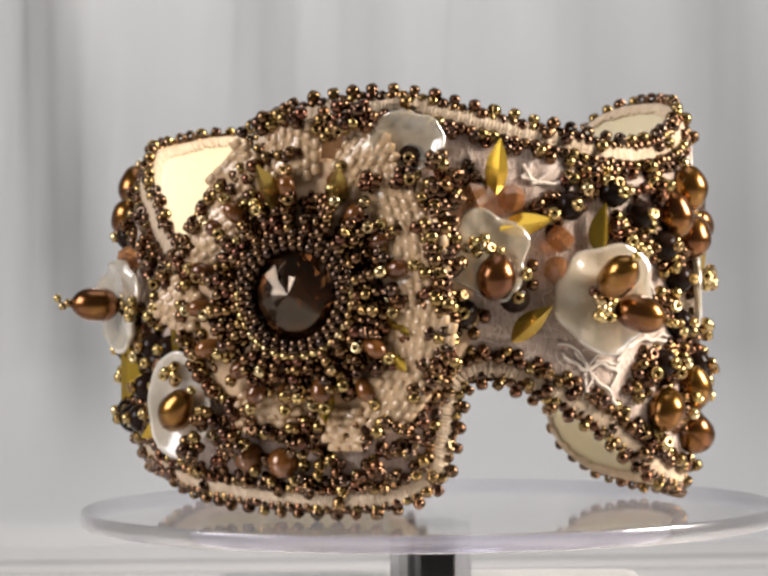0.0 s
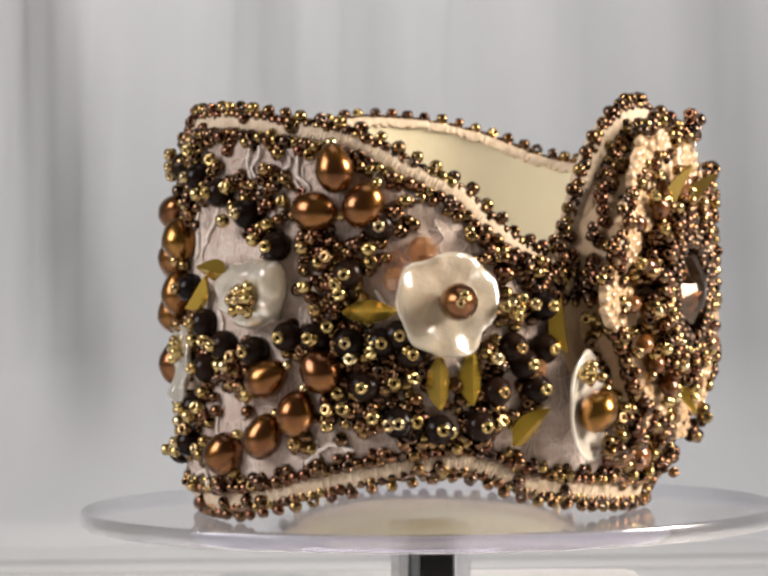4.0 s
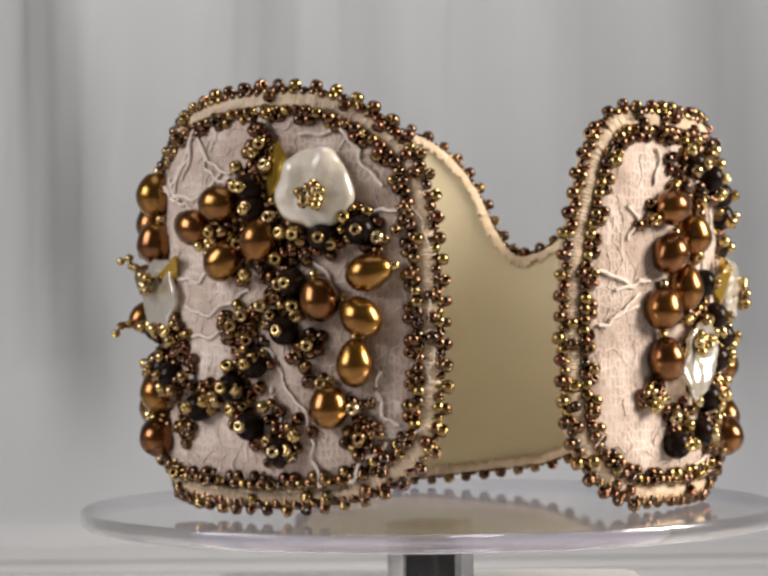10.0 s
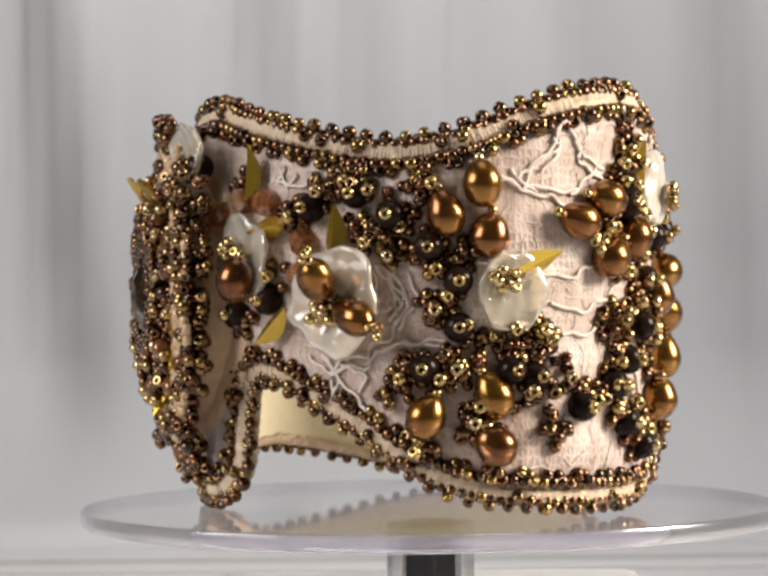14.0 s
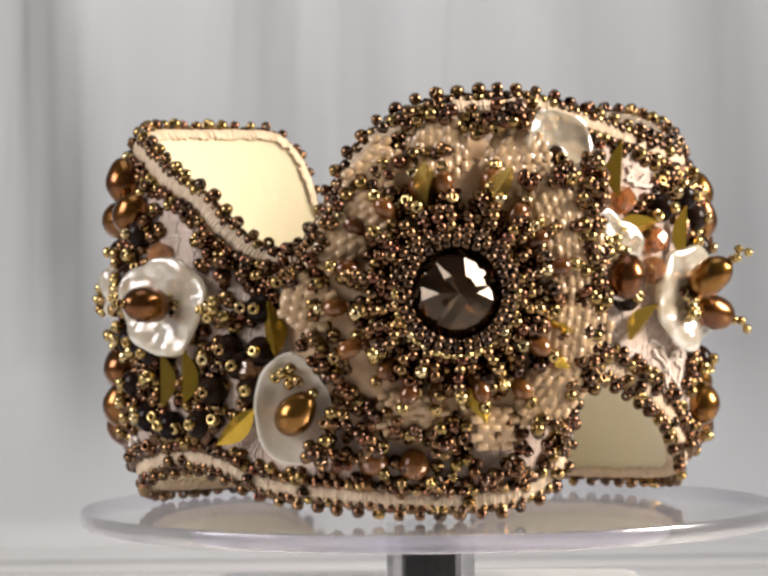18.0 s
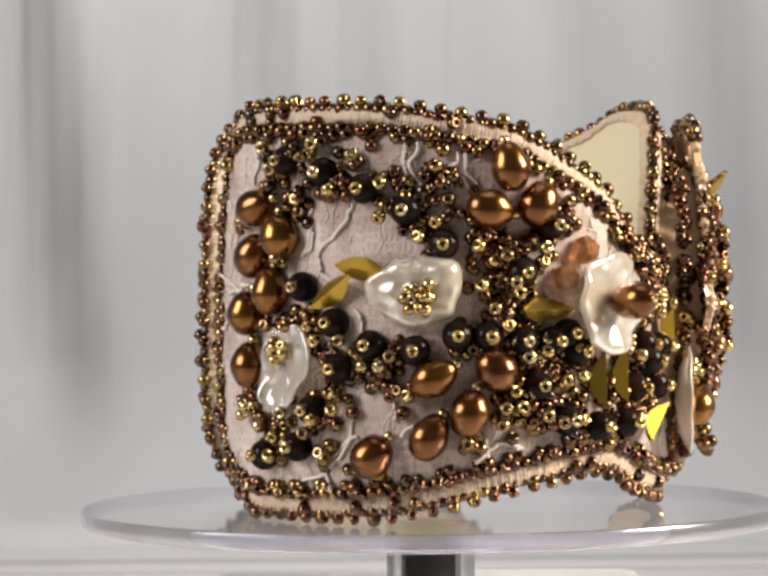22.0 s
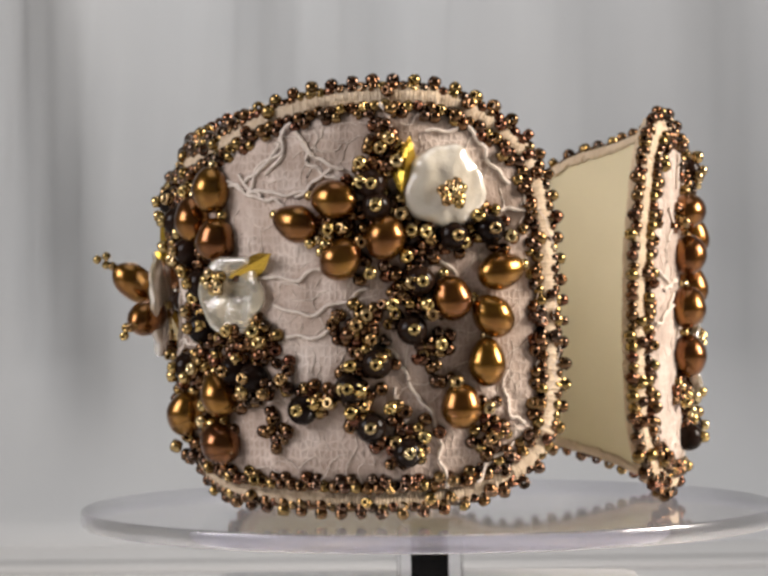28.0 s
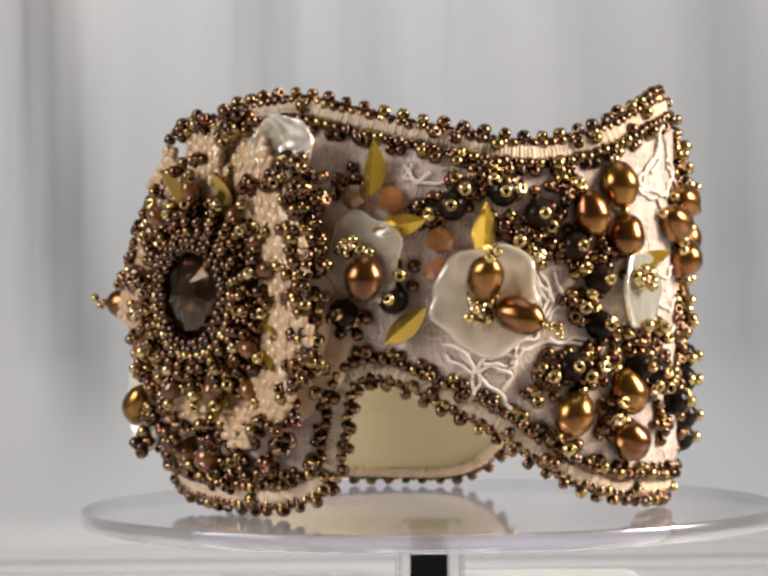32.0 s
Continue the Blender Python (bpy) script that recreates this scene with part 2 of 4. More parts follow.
def tube(points, r, sides=5):
    p = np.array(points)
    n = len(p)
    t = np.gradient(p, axis=0)
    t /= np.linalg.norm(t, axis=1)[:, None] + 1e-12
    up = np.tile((0.0, 0.0, 1.0), (n, 1))
    a = np.cross(t, up)
    bad = np.linalg.norm(a, axis=1) < 0.2
    a[bad] = np.cross(t[bad], (1.0, 0.0, 0.0))
    a /= np.linalg.norm(a, axis=1)[:, None]
    b = np.cross(t, a)
    v, f = [], []
    for i in range(n):
        for k in range(sides):
            q = 2 * math.pi * k / sides
            v.append(p[i] + r * (math.cos(q) * a[i] + math.sin(q) * b[i]))
    for i in range(n - 1):
        for k in range(sides):
            q = (k + 1) % sides
            f.append((i * sides + k, i * sides + q, (i + 1) * sides + q, (i + 1) * sides + k))
    return v, f


# ------------------------------------------------------------------ the cuff's surface
# Arc length s in mm round an oval, height z in mm, stand-off h in mm.
OVAL_X, OVAL_Y, OVAL_A, OVAL_B, OVAL_TURN = -2.43, 0.16, 38.44, 30.75, radians(-18.58)
_u = np.linspace(-math.pi / 2 - math.pi, -math.pi / 2 + math.pi, 4001)
_x, _y = OVAL_A * np.cos(_u), OVAL_B * np.sin(_u)
_nx, _ny = np.cos(_u) / OVAL_A, np.sin(_u) / OVAL_B
_nl = np.hypot(_nx, _ny)
_nx, _ny = _nx / _nl, _ny / _nl
_c, _s = math.cos(OVAL_TURN), math.sin(OVAL_TURN)
_S = np.concatenate([[0], np.cumsum(np.hypot(np.diff(_x), np.diff(_y)))])
_S -= _S[2000]
_px, _py = OVAL_X + _x * _c - _y * _s, OVAL_Y + _x * _s + _y * _c
_qx, _qy = _nx * _c - _ny * _s, _nx * _s + _ny * _c
# both ends of the cuff run straight
for _end, _at in ((_S > 83.5, 83.5), (_S < -96.5, -96.5)):
    _x0, _y0, _q0, _q1 = (np.interp(_at, _S, v) for v in (_px, _py, _qx, _qy))
    _px, _py = np.where(_end, _x0 - _q1 * (_S - _at), _px), np.where(_end, _y0 + _q0 * (_S - _at), _py)
    _qx, _qy = np.where(_end, _q0, _qx), np.where(_end, _q1, _qy)
MM = 0.001


def plan(s):
    """Plan point and outward normal at arc length s, in mm."""
    return (np.interp(s, _S, _px), np.interp(s, _S, _py), np.interp(s, _S, _qx), np.interp(s, _S, _qy))


def on_cuff(s, z, h=0.0):
    x, y, nx, ny = plan(s)
    return np.stack([(x + nx * h) * MM, (y + ny * h) * MM, np.broadcast_to(np.asarray(z, float), np.shape(x)) * MM], -1)


def seat(s, z, h=0.0, spin=0.0, tip=0.0, lean=0.0):
    """Pose on the cuff: local x along it, y up, z outward; spin about the outward axis (degrees, clockwise seen from outside)."""
    x, y, nx, ny = (float(v) for v in plan(s))
    t = Vector((-ny, nx, 0))
    m = Matrix(((t.x, 0, nx, (x + nx * h) * MM), (t.y, 0, ny, (y + ny * h) * MM), (t.z, 1, 0, z * MM), (0, 0, 0, 1)))
    return m @ pose(0, 0, 0, 0, 0, -spin) @ pose(0, 0, 0, tip, lean, 0)


def smooth_loop(points, step=0.25):
    """A closed smooth curve through the points, resampled evenly."""
    p = np.array(points, float)
    n, out = len(p), []
    for i in range(n):
        a, b, c, d = p[i - 1], p[i], p[(i + 1) % n], p[(i + 2) % n]
        for k in range(12):
            t = k / 12
            out.append(0.5 * (2 * b + (c - a) * t + (2 * a - 5 * b + 4 * c - d) * t * t + (3 * b - a - 3 * c + d) * t ** 3))
    out = np.array(out + [out[0]])
    run = np.concatenate([[0], np.cumsum(np.hypot(*np.diff(out, axis=0).T))])
    m = int(run[-1] / step)
    at = np.linspace(0, run[-1], m + 1)[:-1]
    return np.stack([np.interp(at, run, out[:, 0]), np.interp(at, run, out[:, 1])], 1)


TOP_EDGE = [(-97.3, 51.0), (-94.0, 53.6), (-89, 54.1), (-77, 53.7), (-68, 53.3), (-60, 52.1), (-50, 50.2), (-43, 46.6), (-36, 43.2), (-31.5, 39.2),
            (-26.5, 36.0), (-22.2, 35.4), (-19.0, 39.6), (-16.0, 45.8), (-11.0, 51.4), (-5, 54.3), (3, 55.3), (10, 55.3), (19, 53.0),
            (29, 50.8), (40, 49.0), (49, 50.4), (59, 54.0), (68, 56.0), (78, 56.5), (84.6, 55.5), (88.2, 53.8), (92, 51.3), (95.4, 47.3)]
LOW_EDGE = [(97.1, 42.0), (97.9, 34.0), (98.3, 25.5), (98.3, 17.0), (97.2, 10.6), (94.8, 7.0), (91.4, 4.8), (86.5, 3.0), (77, 2.0), (66, 2.2), (52, 3.2), (43.8, 5.9), (34, 12.2),
            (26, 16.2), (20, 18.5), (16.6, 17.2), (15.4, 12.0), (14.0, 6.2), (9.5, 2.8), (2, 1.5), (-8, 1.7), (-18, 2.6), (-27, 3.8), (-36, 6.8),
            (-45, 6.2), (-55, 4.3), (-65, 2.2), (-78, 1.4), (-89, 1.4), (-95.2, 2.8), (-99.2, 5.8), (-102.0, 10.6), (-103.2, 18), (-103.4, 27), (-102.6, 35.5), (-101, 42), (-99.4, 47.4)]
RIM = smooth_loop(TOP_EDGE + LOW_EDGE)


def inset(loop, d):
    """The loop moved inwards by d mm; it runs clockwise."""
    t = np.roll(loop, -3, 0) - np.roll(loop, 3, 0)
    t /= np.hypot(*t.T)[:, None]
    moved = loop + d * np.stack([t[:, 1], -t[:, 0]], 1)
    gap = np.array([np.min(np.hypot(*(loop[::4] - q).T)) for q in moved])
    return moved[gap > 0.92 * abs(d)] if d else moved


def spans(loop, s):
    """Lowest and highest z of the loop at arc length s, or None."""
    a, b = loop, np.roll(loop, -1, 0)
    k = (a[:, 0] - s) * (b[:, 0] - s) <= 0
    if k.sum() < 2:
        return None
    z = a[k, 1] + (b[k, 1] - a[k, 1]) * np.where(b[k, 0] != a[k, 0], (s - a[k, 0]) / (b[k, 0] - a[k, 0] + 1e-12), 0)
    return float(z.min()), float(z.max())


def gauze_lift(s, z):
    """Unevenness of the gauze panel in mm."""
    return 0.35 * noise.noise((s * 0.35, z * 0.35, 3.1)) + 0.12 * noise.noise((s * 1.3, z * 1.3, 8.2)) + 0.14 * noise.noise((s * 0.8, z * 0.45, 5.7)) * noise.noise((s * 0.11, z * 0.11, 1.7)) * 3


def band_mesh(name, loop, h_in, h_out, mat, rows=26, step=0.7, cushion=0.0, rough=0.0):
    """A bent slab of the cuff that fills the loop, between two stand-offs, closed at its rim."""
    cols = np.arange(loop[:, 0].min() + 0.05, loop[:, 0].max() - 0.04, step)
    verts, faces, uvs = [], [], []
    got = []
    for s in cols:
        sp = spans(loop, s)
        if sp:
            got.append((s, *sp))
    m = rows + 1
    for side in (0, 1):
        for s, lo, hi in got:
            z = np.linspace(lo, hi, m)
            f = np.linspace(0, 1, m)
            h = np.full(m, h_out if side else h_in)
            if side and cushion:
                edge = np.minimum(np.minimum(z - lo, hi - z), min(s - cols[0], cols[-1] - s) + 0.01)
                h = h + cushion * (1 - np.exp(-np.clip(edge, 0, None) / 1.2)) - 0.35 * np.exp(-edge / 0.5)
                h = h + (np.array([gauze_lift(s, q) for q in z]) if rough else 0)
            p = on_cuff(np.full(m, s), z, h)
            verts.extend(p.tolist())
            uvs.extend([(s, q) for q in z])
    c = len(got)
    half = c * m
    for i in range(c - 1):
        for j in range(rows):
            a, b = i * m + j, (i + 1) * m + j
            faces.append((half + a, half + b, half + b + 1, half + a + 1))
            faces.append((a, a + 1, b + 1, b))
        for j in (0, rows):
            a, b = i * m + j, (i + 1) * m + j
            q = (a, b, half + b, half + a)
            faces.append(q if j == 0 else q[::-1])
    for i in (0, c - 1):
        for j in range(rows):
            a = i * m + j
            q = (a, half + a, half + a + 1, a + 1)
            faces.append(q if i == 0 else q[::-1])
    me = raw_mesh(name, verts, faces, mat)
    me.set_sharp_from_angle(angle=radians(40))
    lay = me.uv_layers.new(name="UVMap")
    idx = np.empty(len(me.loops), int)
    me.loops.foreach_get("vertex_index", idx)
    lay.data.foreach_set("uv", np.array(uvs)[idx].ravel())
    return me


# ------------------------------------------------------------------ beads
def bead_shape(around=10, ring=7, r=0.85, hole=0.20, tall=0.70):
    """A seed bead: a fat ring about z, in mm."""
    prof = []
    mid = (r + hole) / 2
    for k in range(ring):
        a = 2 * math.pi * k / ring
        prof.append((mid + (r - hole) / 2 * math.cos(a), tall * math.sin(a)))
    v, f = lathe(prof, around, True)
    return v * MM, f


BEAD_V, BEAD_F = bead_shape()


def brick_bead():
    """A short cylinder bead with rounded ends, in mm."""
    v, f = lathe([(0.10, -0.74), (0.50, -0.78), (0.66, -0.62), (0.68, 0.0), (0.66, 0.62), (0.50, 0.78), (0.10, 0.74)], 8)
    return v * MM, f


PET_V, PET_F = brick_bead()
TUBE_V, TUBE_F = bead_shape(8, 6, 0.62, 0.2, 0.85)


SIZES = (0.9, 1.0, 1.1)
bead_meshes = {}


class Beads:
    """Gathers beads: the first ones become parts of their own, the rest is joined into one part."""

    def __init__(self):
        self.all = []

    def add(self, m, v=BEAD_V, f=BEAD_F, size=1.0):
        self.all.append((np.array(m), v, f, size))

    def part(self, name, mat, parent, label="", singles=0, single="", lone=None):
        for m, v, f, size in self.all[:singles]:
            q = min(SIZES, key=lambda k: abs(k - size)) if v is BEAD_V else size
            key = (len(v), id(v), q, lone.name)
            if key not in bead_meshes:
                bead_meshes[key] = raw_mesh(single, (v * q).tolist(), f, lone)
            part(single, bead_meshes[key], None, parent, m=Matrix(m.tolist()))
        verts, faces, n = [], [], 0
        for m, v, f, size in self.all[singles:]:
            verts.append((v * size) @ m[:3, :3].T + m[:3, 3])
            faces.append(np.array(f) + n)
            n += len(v)
        if not verts:
            return None
        ob = part(name, raw_mesh(name, np.concatenate(verts).tolist(), np.concatenate(faces).tolist(), mat), mat, parent, label)
        return tagged(ob, kind="stuff")


def tumble(m, rng, wild=60):
    return m @ pose(0, 0, 0, rng.uniform(-wild, wild), rng.uniform(-wild, wild), 0)


bracelet = tagged(new("beaded_cuff_bracelet"), "open cuff bracelet covered in bronze beads, brown pearls and pale gauze", "bracelet")
one_bead = {}


def seed_bead(m, parent, gold=True, size=1.0, name="seed_bead"):
    """One seed bead as a part of its own."""
    key = (gold, round(size, 2))
    if key not in one_bead:
        one_bead[key] = raw_mesh(name, (BEAD_V * size).tolist(), BEAD_F, M_gold_one if gold else M_bronze_one)
    return part(name, one_bead[key], None, parent, m=m)


# ---- lining, panel and edge rows
part("lining", band_mesh("lining", inset(RIM, 0.95), -2.3, -1.2, M_suede), M_suede, bracelet, "smooth cream suede lining")
part("edge_binding", band_mesh("edge_binding", inset(RIM, 0.65), -1.4, -0.25, M_binding), M_binding, bracelet, "cream stitched binding strip")
part("panel", band_mesh("panel", inset(RIM, 3.1), -0.34, 0.1, M_fabric, 60, 0.5, 0.75, 1.0), M_fabric, bracelet, "pale mauve-beige gauze panel with fine threads")


def edge_row(name, d, h, pitch, picot, label, seed, single):
    """Beads along the rim in small groups: a pair, and one or two set across it."""
    rng = random.Random(seed)
    loop = inset(RIM, d)
    t = np.roll(loop, -2, 0) - np.roll(loop, 2, 0)
    t /= np.hypot(*t.T)[:, None]
    run = np.concatenate([[0], np.cumsum(np.hypot(*np.diff(loop, axis=0).T))])
    beads, at, k = Beads(), 0.0, 0

    def put(at, out, h):
        s, z = np.interp(at, run, loop[:, 0]), np.interp(at, run, loop[:, 1])
        tx, tz = np.interp(at, run, t[:, 0]), np.interp(at, run, t[:, 1])
        ang = math.degrees(math.atan2(tx, tz))
        m = seat(s - tz * out, max(z + tx * out, 1.15), h, ang) @ pose(0, 0, 0, 90 + rng.uniform(-70, 70), rng.uniform(-70, 70), 0)
        beads.add(m, size=rng.choice((0.9, 1.0, 1.0, 1.1)))

    while at < run[-1] - pitch * 0.6:
        put(at, rng.uniform(-0.12, 0.12), h + rng.uniform(-0.12, 0.12))
        if picot > 0:
            if k % 2 == 0:
                put(at + 0.1 * pitch, picot + rng.uniform(-0.1, 0.1), h + rng.uniform(-0.3, 0.3))
            elif rng.random() < 0.25:
                put(at + 0.5 * pitch, -0.55 + rng.uniform(-0.25, 0.15), h + 1.0 + rng.uniform(-0.15, 0.2))
        elif k % 3 != 2:
            put(at + 0.5 * pitch + rng.uniform(-0.15, 0.15), picot + rng.uniform(-0.2, 0.15), h + rng.uniform(-0.1, 0.4))
            if rng.random() < 0.08:
                put(at + 0.3 * pitch, 0.8 + rng.uniform(-0.15, 0.25), h - 0.1)
            if k % 6 == 0:
                put(at + 0.4 * pitch, picot * 0.5 + rng.uniform(-0.3, 0.3), h + 0.85 + rng.uniform(-0.2, 0.3))
        at += pitch * rng.uniform(0.97, 1.05)
        k += 1
    return beads.part(name, M_bronze, bracelet, label, 300, single, M_bronze_one)


def stitches():
    """Fat cream threads wrapped over the edge, side by side."""
    outer = RIM
    over, in_a, in_b = inset(RIM, 0.5), inset(RIM, 1.5), inset(RIM, 3.0)
    rng = random.Random(3)
    fat = ([], [])

    def lay(store, p, r):
        tv, tf = tube(p, r, 6)
        n = len(store[0])
        store[0].extend(tv)
        store[1].extend(tuple(i + n for i in face) for face in tf)

    for k in range(0, len(outer), 2):
        a = outer[k]
        c = over[np.argmin(np.hypot(*(over - a).T))]
        d = in_a[np.argmin(np.hypot(*(in_a - a).T))]
        e = in_b[np.argmin(np.hypot(*(in_b - a).T))]
        p = [on_cuff(q[0], q[1], h) for q, h in ((e, -0.30), (0.5 * (d + e), -0.12), (d, -0.2), (c, -0.6), (c, -1.2), (c, -1.9), (d + rng.uniform(-0.2, 0.35) * (d - c), -2.35))]
        lay(fat, p, 0.00042 * rng.uniform(0.8, 1.2))
    tagged(part("edge_stitching", raw_mesh("edge_stitching", *fat, M_whip), None, bracelet, "cream stitching wrapped over the edge"), kind="stuff")


stitches()
edge_row("rim_bead_row", 0.45, -0.75, 1.34, 0.95, "outer picot row of shiny bronze seed beads", 11, "rim_bead")
edge_row("inner_bead_row", 2.95, 0.45, 1.40, -0.95, "inner row of shiny bronze seed beads", 12, "inner_row_bead")


# ---- pearls
def pearl_mesh(r, long, egg, seed):
    rng = random.Random(seed)
    prof = []
    for k in range(13):
        a = -math.pi / 2 + math.pi * k / 12
        rr = r * math.cos(a) * (1 - egg * math.sin(a)) * (1 + 0.03 * math.sin(5 * a + seed))
        prof.append((max(rr, 0.04), long * math.sin(a)))
    v, f = lathe(prof, 18)
    v = v * MM
    v = v[:, [0, 2, 1]] * np.array([1, 1, -1])
    me = raw_mesh("pearl", v.tolist(), f, M_pearl)
    return me


PEARLS = [pearl_mesh(2.55, 3.1, 0.07, 1), pearl_mesh(2.42, 3.2, 0.11, 2), pearl_mesh(2.65, 3.0, 0.03, 3)]
pearl_count = 0


def pearl(s, z, spin=0, h=2.3, mesh=None, tip=0, stop=True):
    global pearl_count
    pearl_count += 1
    m = seat(s, z, h, spin, tip)
    p = part("pearl", PEARLS[pearl_count % 3 if mesh is None else mesh], M_pearl, bracelet, m=m)
    if stop:
        seed_bead(m @ pose(0, 0.0033, -0.0006, 70, 0, 0), p, True, 0.85)
    return p


for row in ((-86.1, 40.9, 70), (-81.6, 37.1, -10), (-86.7, 34.7, 35), (-83.4, 30.1, 5), (-88.3, 27.3, 15), (-87.8, 20.5, 0), (-51.9, 45.3, -10),
            (-48.5, 40.6, 30), (-54.3, 40.0, 100), (-60.9, 19.1, 60), (-53.8, 20.0, -35), (-56.9, 14.7, 15), (-61.5, 11.8, 30), (-68.4, 9.3, 40)):
    pearl(*row)
for row in ((51.5, 43.4, -5), (47.2, 39.7, -15), (52.3, 36.8, 10), (44.7, 14.0, 25), (52.6, 16.7, -25), (52.8, 10.4, -45), (68.9, 41.6, -80), (64.2, 38.7, -70),
            (69.7, 34.1, 45), (75.0, 36.8, 15), (89.5, 32.4, 75), (82.9, 29.0, -15), (88.3, 26.7, -45), (87.5, 20.8, 0), (84.0, 15.2, 0)):
    pearl(*row)


# ---- nacre coins and shells
def coin(s, z, rx, ry, h, seed, mat=None, tip=0, lean=0, name="coin_pearl", label="", thick=0.65, dish=0.7, spin=0, wave=1.0, lobes=(0, 0.0)):
    """An uneven flat or domed pearl with a wavy rim and shallow folds; lobes: how many, and how deep."""
    rng = random.Random(seed)
    ph = [rng.uniform(0, 6.28) for _ in range(5)]
    v, f = lathe([(0.02, 1), (0.12, 1), (0.24, 1), (0.36, 1), (0.48, 1), (0.60, 1), (0.71, 0.98), (0.81, 0.94), (0.89, 0.85), (0.96, 0.6), (1.0, 0), (0.96, -0.55), (0.6, -1), (0.02, -1)], 48)
    out = []
    for x, y, q in v:
        a, r = math.atan2(y, x), math.hypot(x, y)
        wob = 1 + wave * (0.08 * math.sin(2 * a + ph[0]) + 0.06 * math.sin(3 * a + ph[1]) + 0.05 * math.sin(5 * a + ph[2]) + 0.025 * math.sin(9 * a + ph[3])) + lobes[1] * math.cos(lobes[0] * a + ph[4])
        lift = dish * (r ** 2) + 0.9 * wave * r * noise.noise((x * 1.9 + seed, y * 1.9, 0.3)) + 0.55 * wave * noise.noise((x * 3.4 + seed, y * 3.4, 1.3))
        if q > 0:
            lift += 0.5 * wave * (0.5 - abs(noise.noise((x * 2.2 + 4 * seed, y * 2.2, 5.3)))) * r
        out.append((x * rx * wob * MM, y * ry * wob * MM, (q * thick + lift) * MM))
    me = raw_mesh(name, out, f, mat or M_nacre)
    return part(name, me, None, bracelet, label, m=seat(s, z, h, spin, tip, lean))


coin(-63.0, 29.9, 5.9, 4.8, 3.0, 1, M_thin, label="white domed baroque pearl with folds", lean=-6, thick=1.5, dish=-1.0)
coin(-80.6, 20.4, 4.3, 5.8, 1.9, 2, M_shell, name="shell_disc", label="clear pale shell disc", spin=22, thick=0.45, dish=1.0, wave=0.7)
coin(82.3, 43.2, 5.0, 5.6, 2.4, 3, label="white domed baroque pearl", thick=1.2, dish=-0.5, wave=0.7)
coin(55.0, 29.7, 4.9, 5.3, 2.2, 4, M_shell, name="shell_disc", label="flat six-sided translucent shell disc", lean=10, thick=0.5, dish=0.2, wave=0.25, lobes=(6, 0.05))
coin(19.3, 34.4, 5.5, 5.6, 2.6, 5, M_shell, name="shell_disc", label="cream lobed translucent shell disc", thick=0.5, dish=0.5, wave=0.5, lobes=(4, 0.10))
coin(34.0, 28.8, 7.4, 6.7, 3.0, 6, M_thin, label="large white baroque coin pearl", lean=-10, wave=0.8)
coin(10.1, 48.7, 4.6, 4.3, 4.6, 7, M_shell, name="shell_disc", label="small clear shell ring", thick=0.45, dish=1.2, wave=0.6)
coin(-39.4, 28.3, 6.6, 7.0, 3.2, 8, M_thin, label="large white baroque coin pearl", lean=12, wave=0.8)
coin(-21.6, 15.0, 4.9, 7.2, 3.2, 9, M_nacre, name="shell_disc", label="curved white shell disc", lean=17, thick=0.35, dish=1.6, wave=0.3)


def stalk_pearl(s, z, h, ds, dz, dh, tips=3):
    """A long pearl on a stalk that stands out from its disc, with gold beads at its tip and foot."""
    way = Vector((ds, dz, dh)).normalized()
    m = seat(s, z, h) @ Vector((0, 1, 0)).rotation_difference(way).to_matrix().to_4x4()
    p = part("pearl", STALK_PEARL, None, bracelet, "long bronze pearl on a beaded stalk", m=m)
    for k in range(tips):
        seed_bead(m @ pose(0, (3.75 + 0.75 * k) * MM, 0, 90, 0, 0) @ pose(0.0006 * math.cos(2.4 * k) * (k > 0), 0.0006 * math.sin(2.4 * k) * (k > 0), 0), p, True, 0.75)
    for k in range(5):
        a = 1.257 * k
        seed_bead(m @ pose(1.1 * MM * math.cos(a), -3.9 * MM - 0.3 * MM * (k % 2), 1.1 * MM * math.sin(a), 40 * k, 70, 0), p, k % 2 == 0, 0.85)
    return p


STALK_PEARL = pearl_mesh(2.45, 3.45, 0.05, 5)
pearl(20.0, 31.6, 10, 5.0)
pearl(-20.5, 14.6, 40, 5.6)
stalk_pearl(33.6, 31.5, 7.1, 0.8, 3.1, 4.1, 4)
stalk_pearl(37.4, 26.7, 5.6, 3.7, -1.5, 2.8, 4)
stalk_pearl(-38.8, 28.5, 7.2, -0.6, 0.3, 5.0, 3)


# ---- dark round beads
def ball_mesh(name, r, mat, around=16):
    prof = [(max(0.03, r * math.cos(-math.pi / 2 + math.pi * k / 10)), r * math.sin(-math.pi / 2 + math.pi * k / 10)) for k in range(11)]
    v, f = lathe(prof, around)
    return raw_mesh(name, (v * MM).tolist(), f, mat)


BALL = ball_mesh("dark_bead", 2.0, M_black)


def dark_bead(s, z, h=1.9):
    m = seat(s, z, h)
    b = part("dark_bead", BALL, None, bracelet, m=m)
    seed_bead(m @ pose(0, 0, 0.0021, random.uniform(-15, 15), random.uniform(-15, 15), 0), b, True, 1.0)
    return b


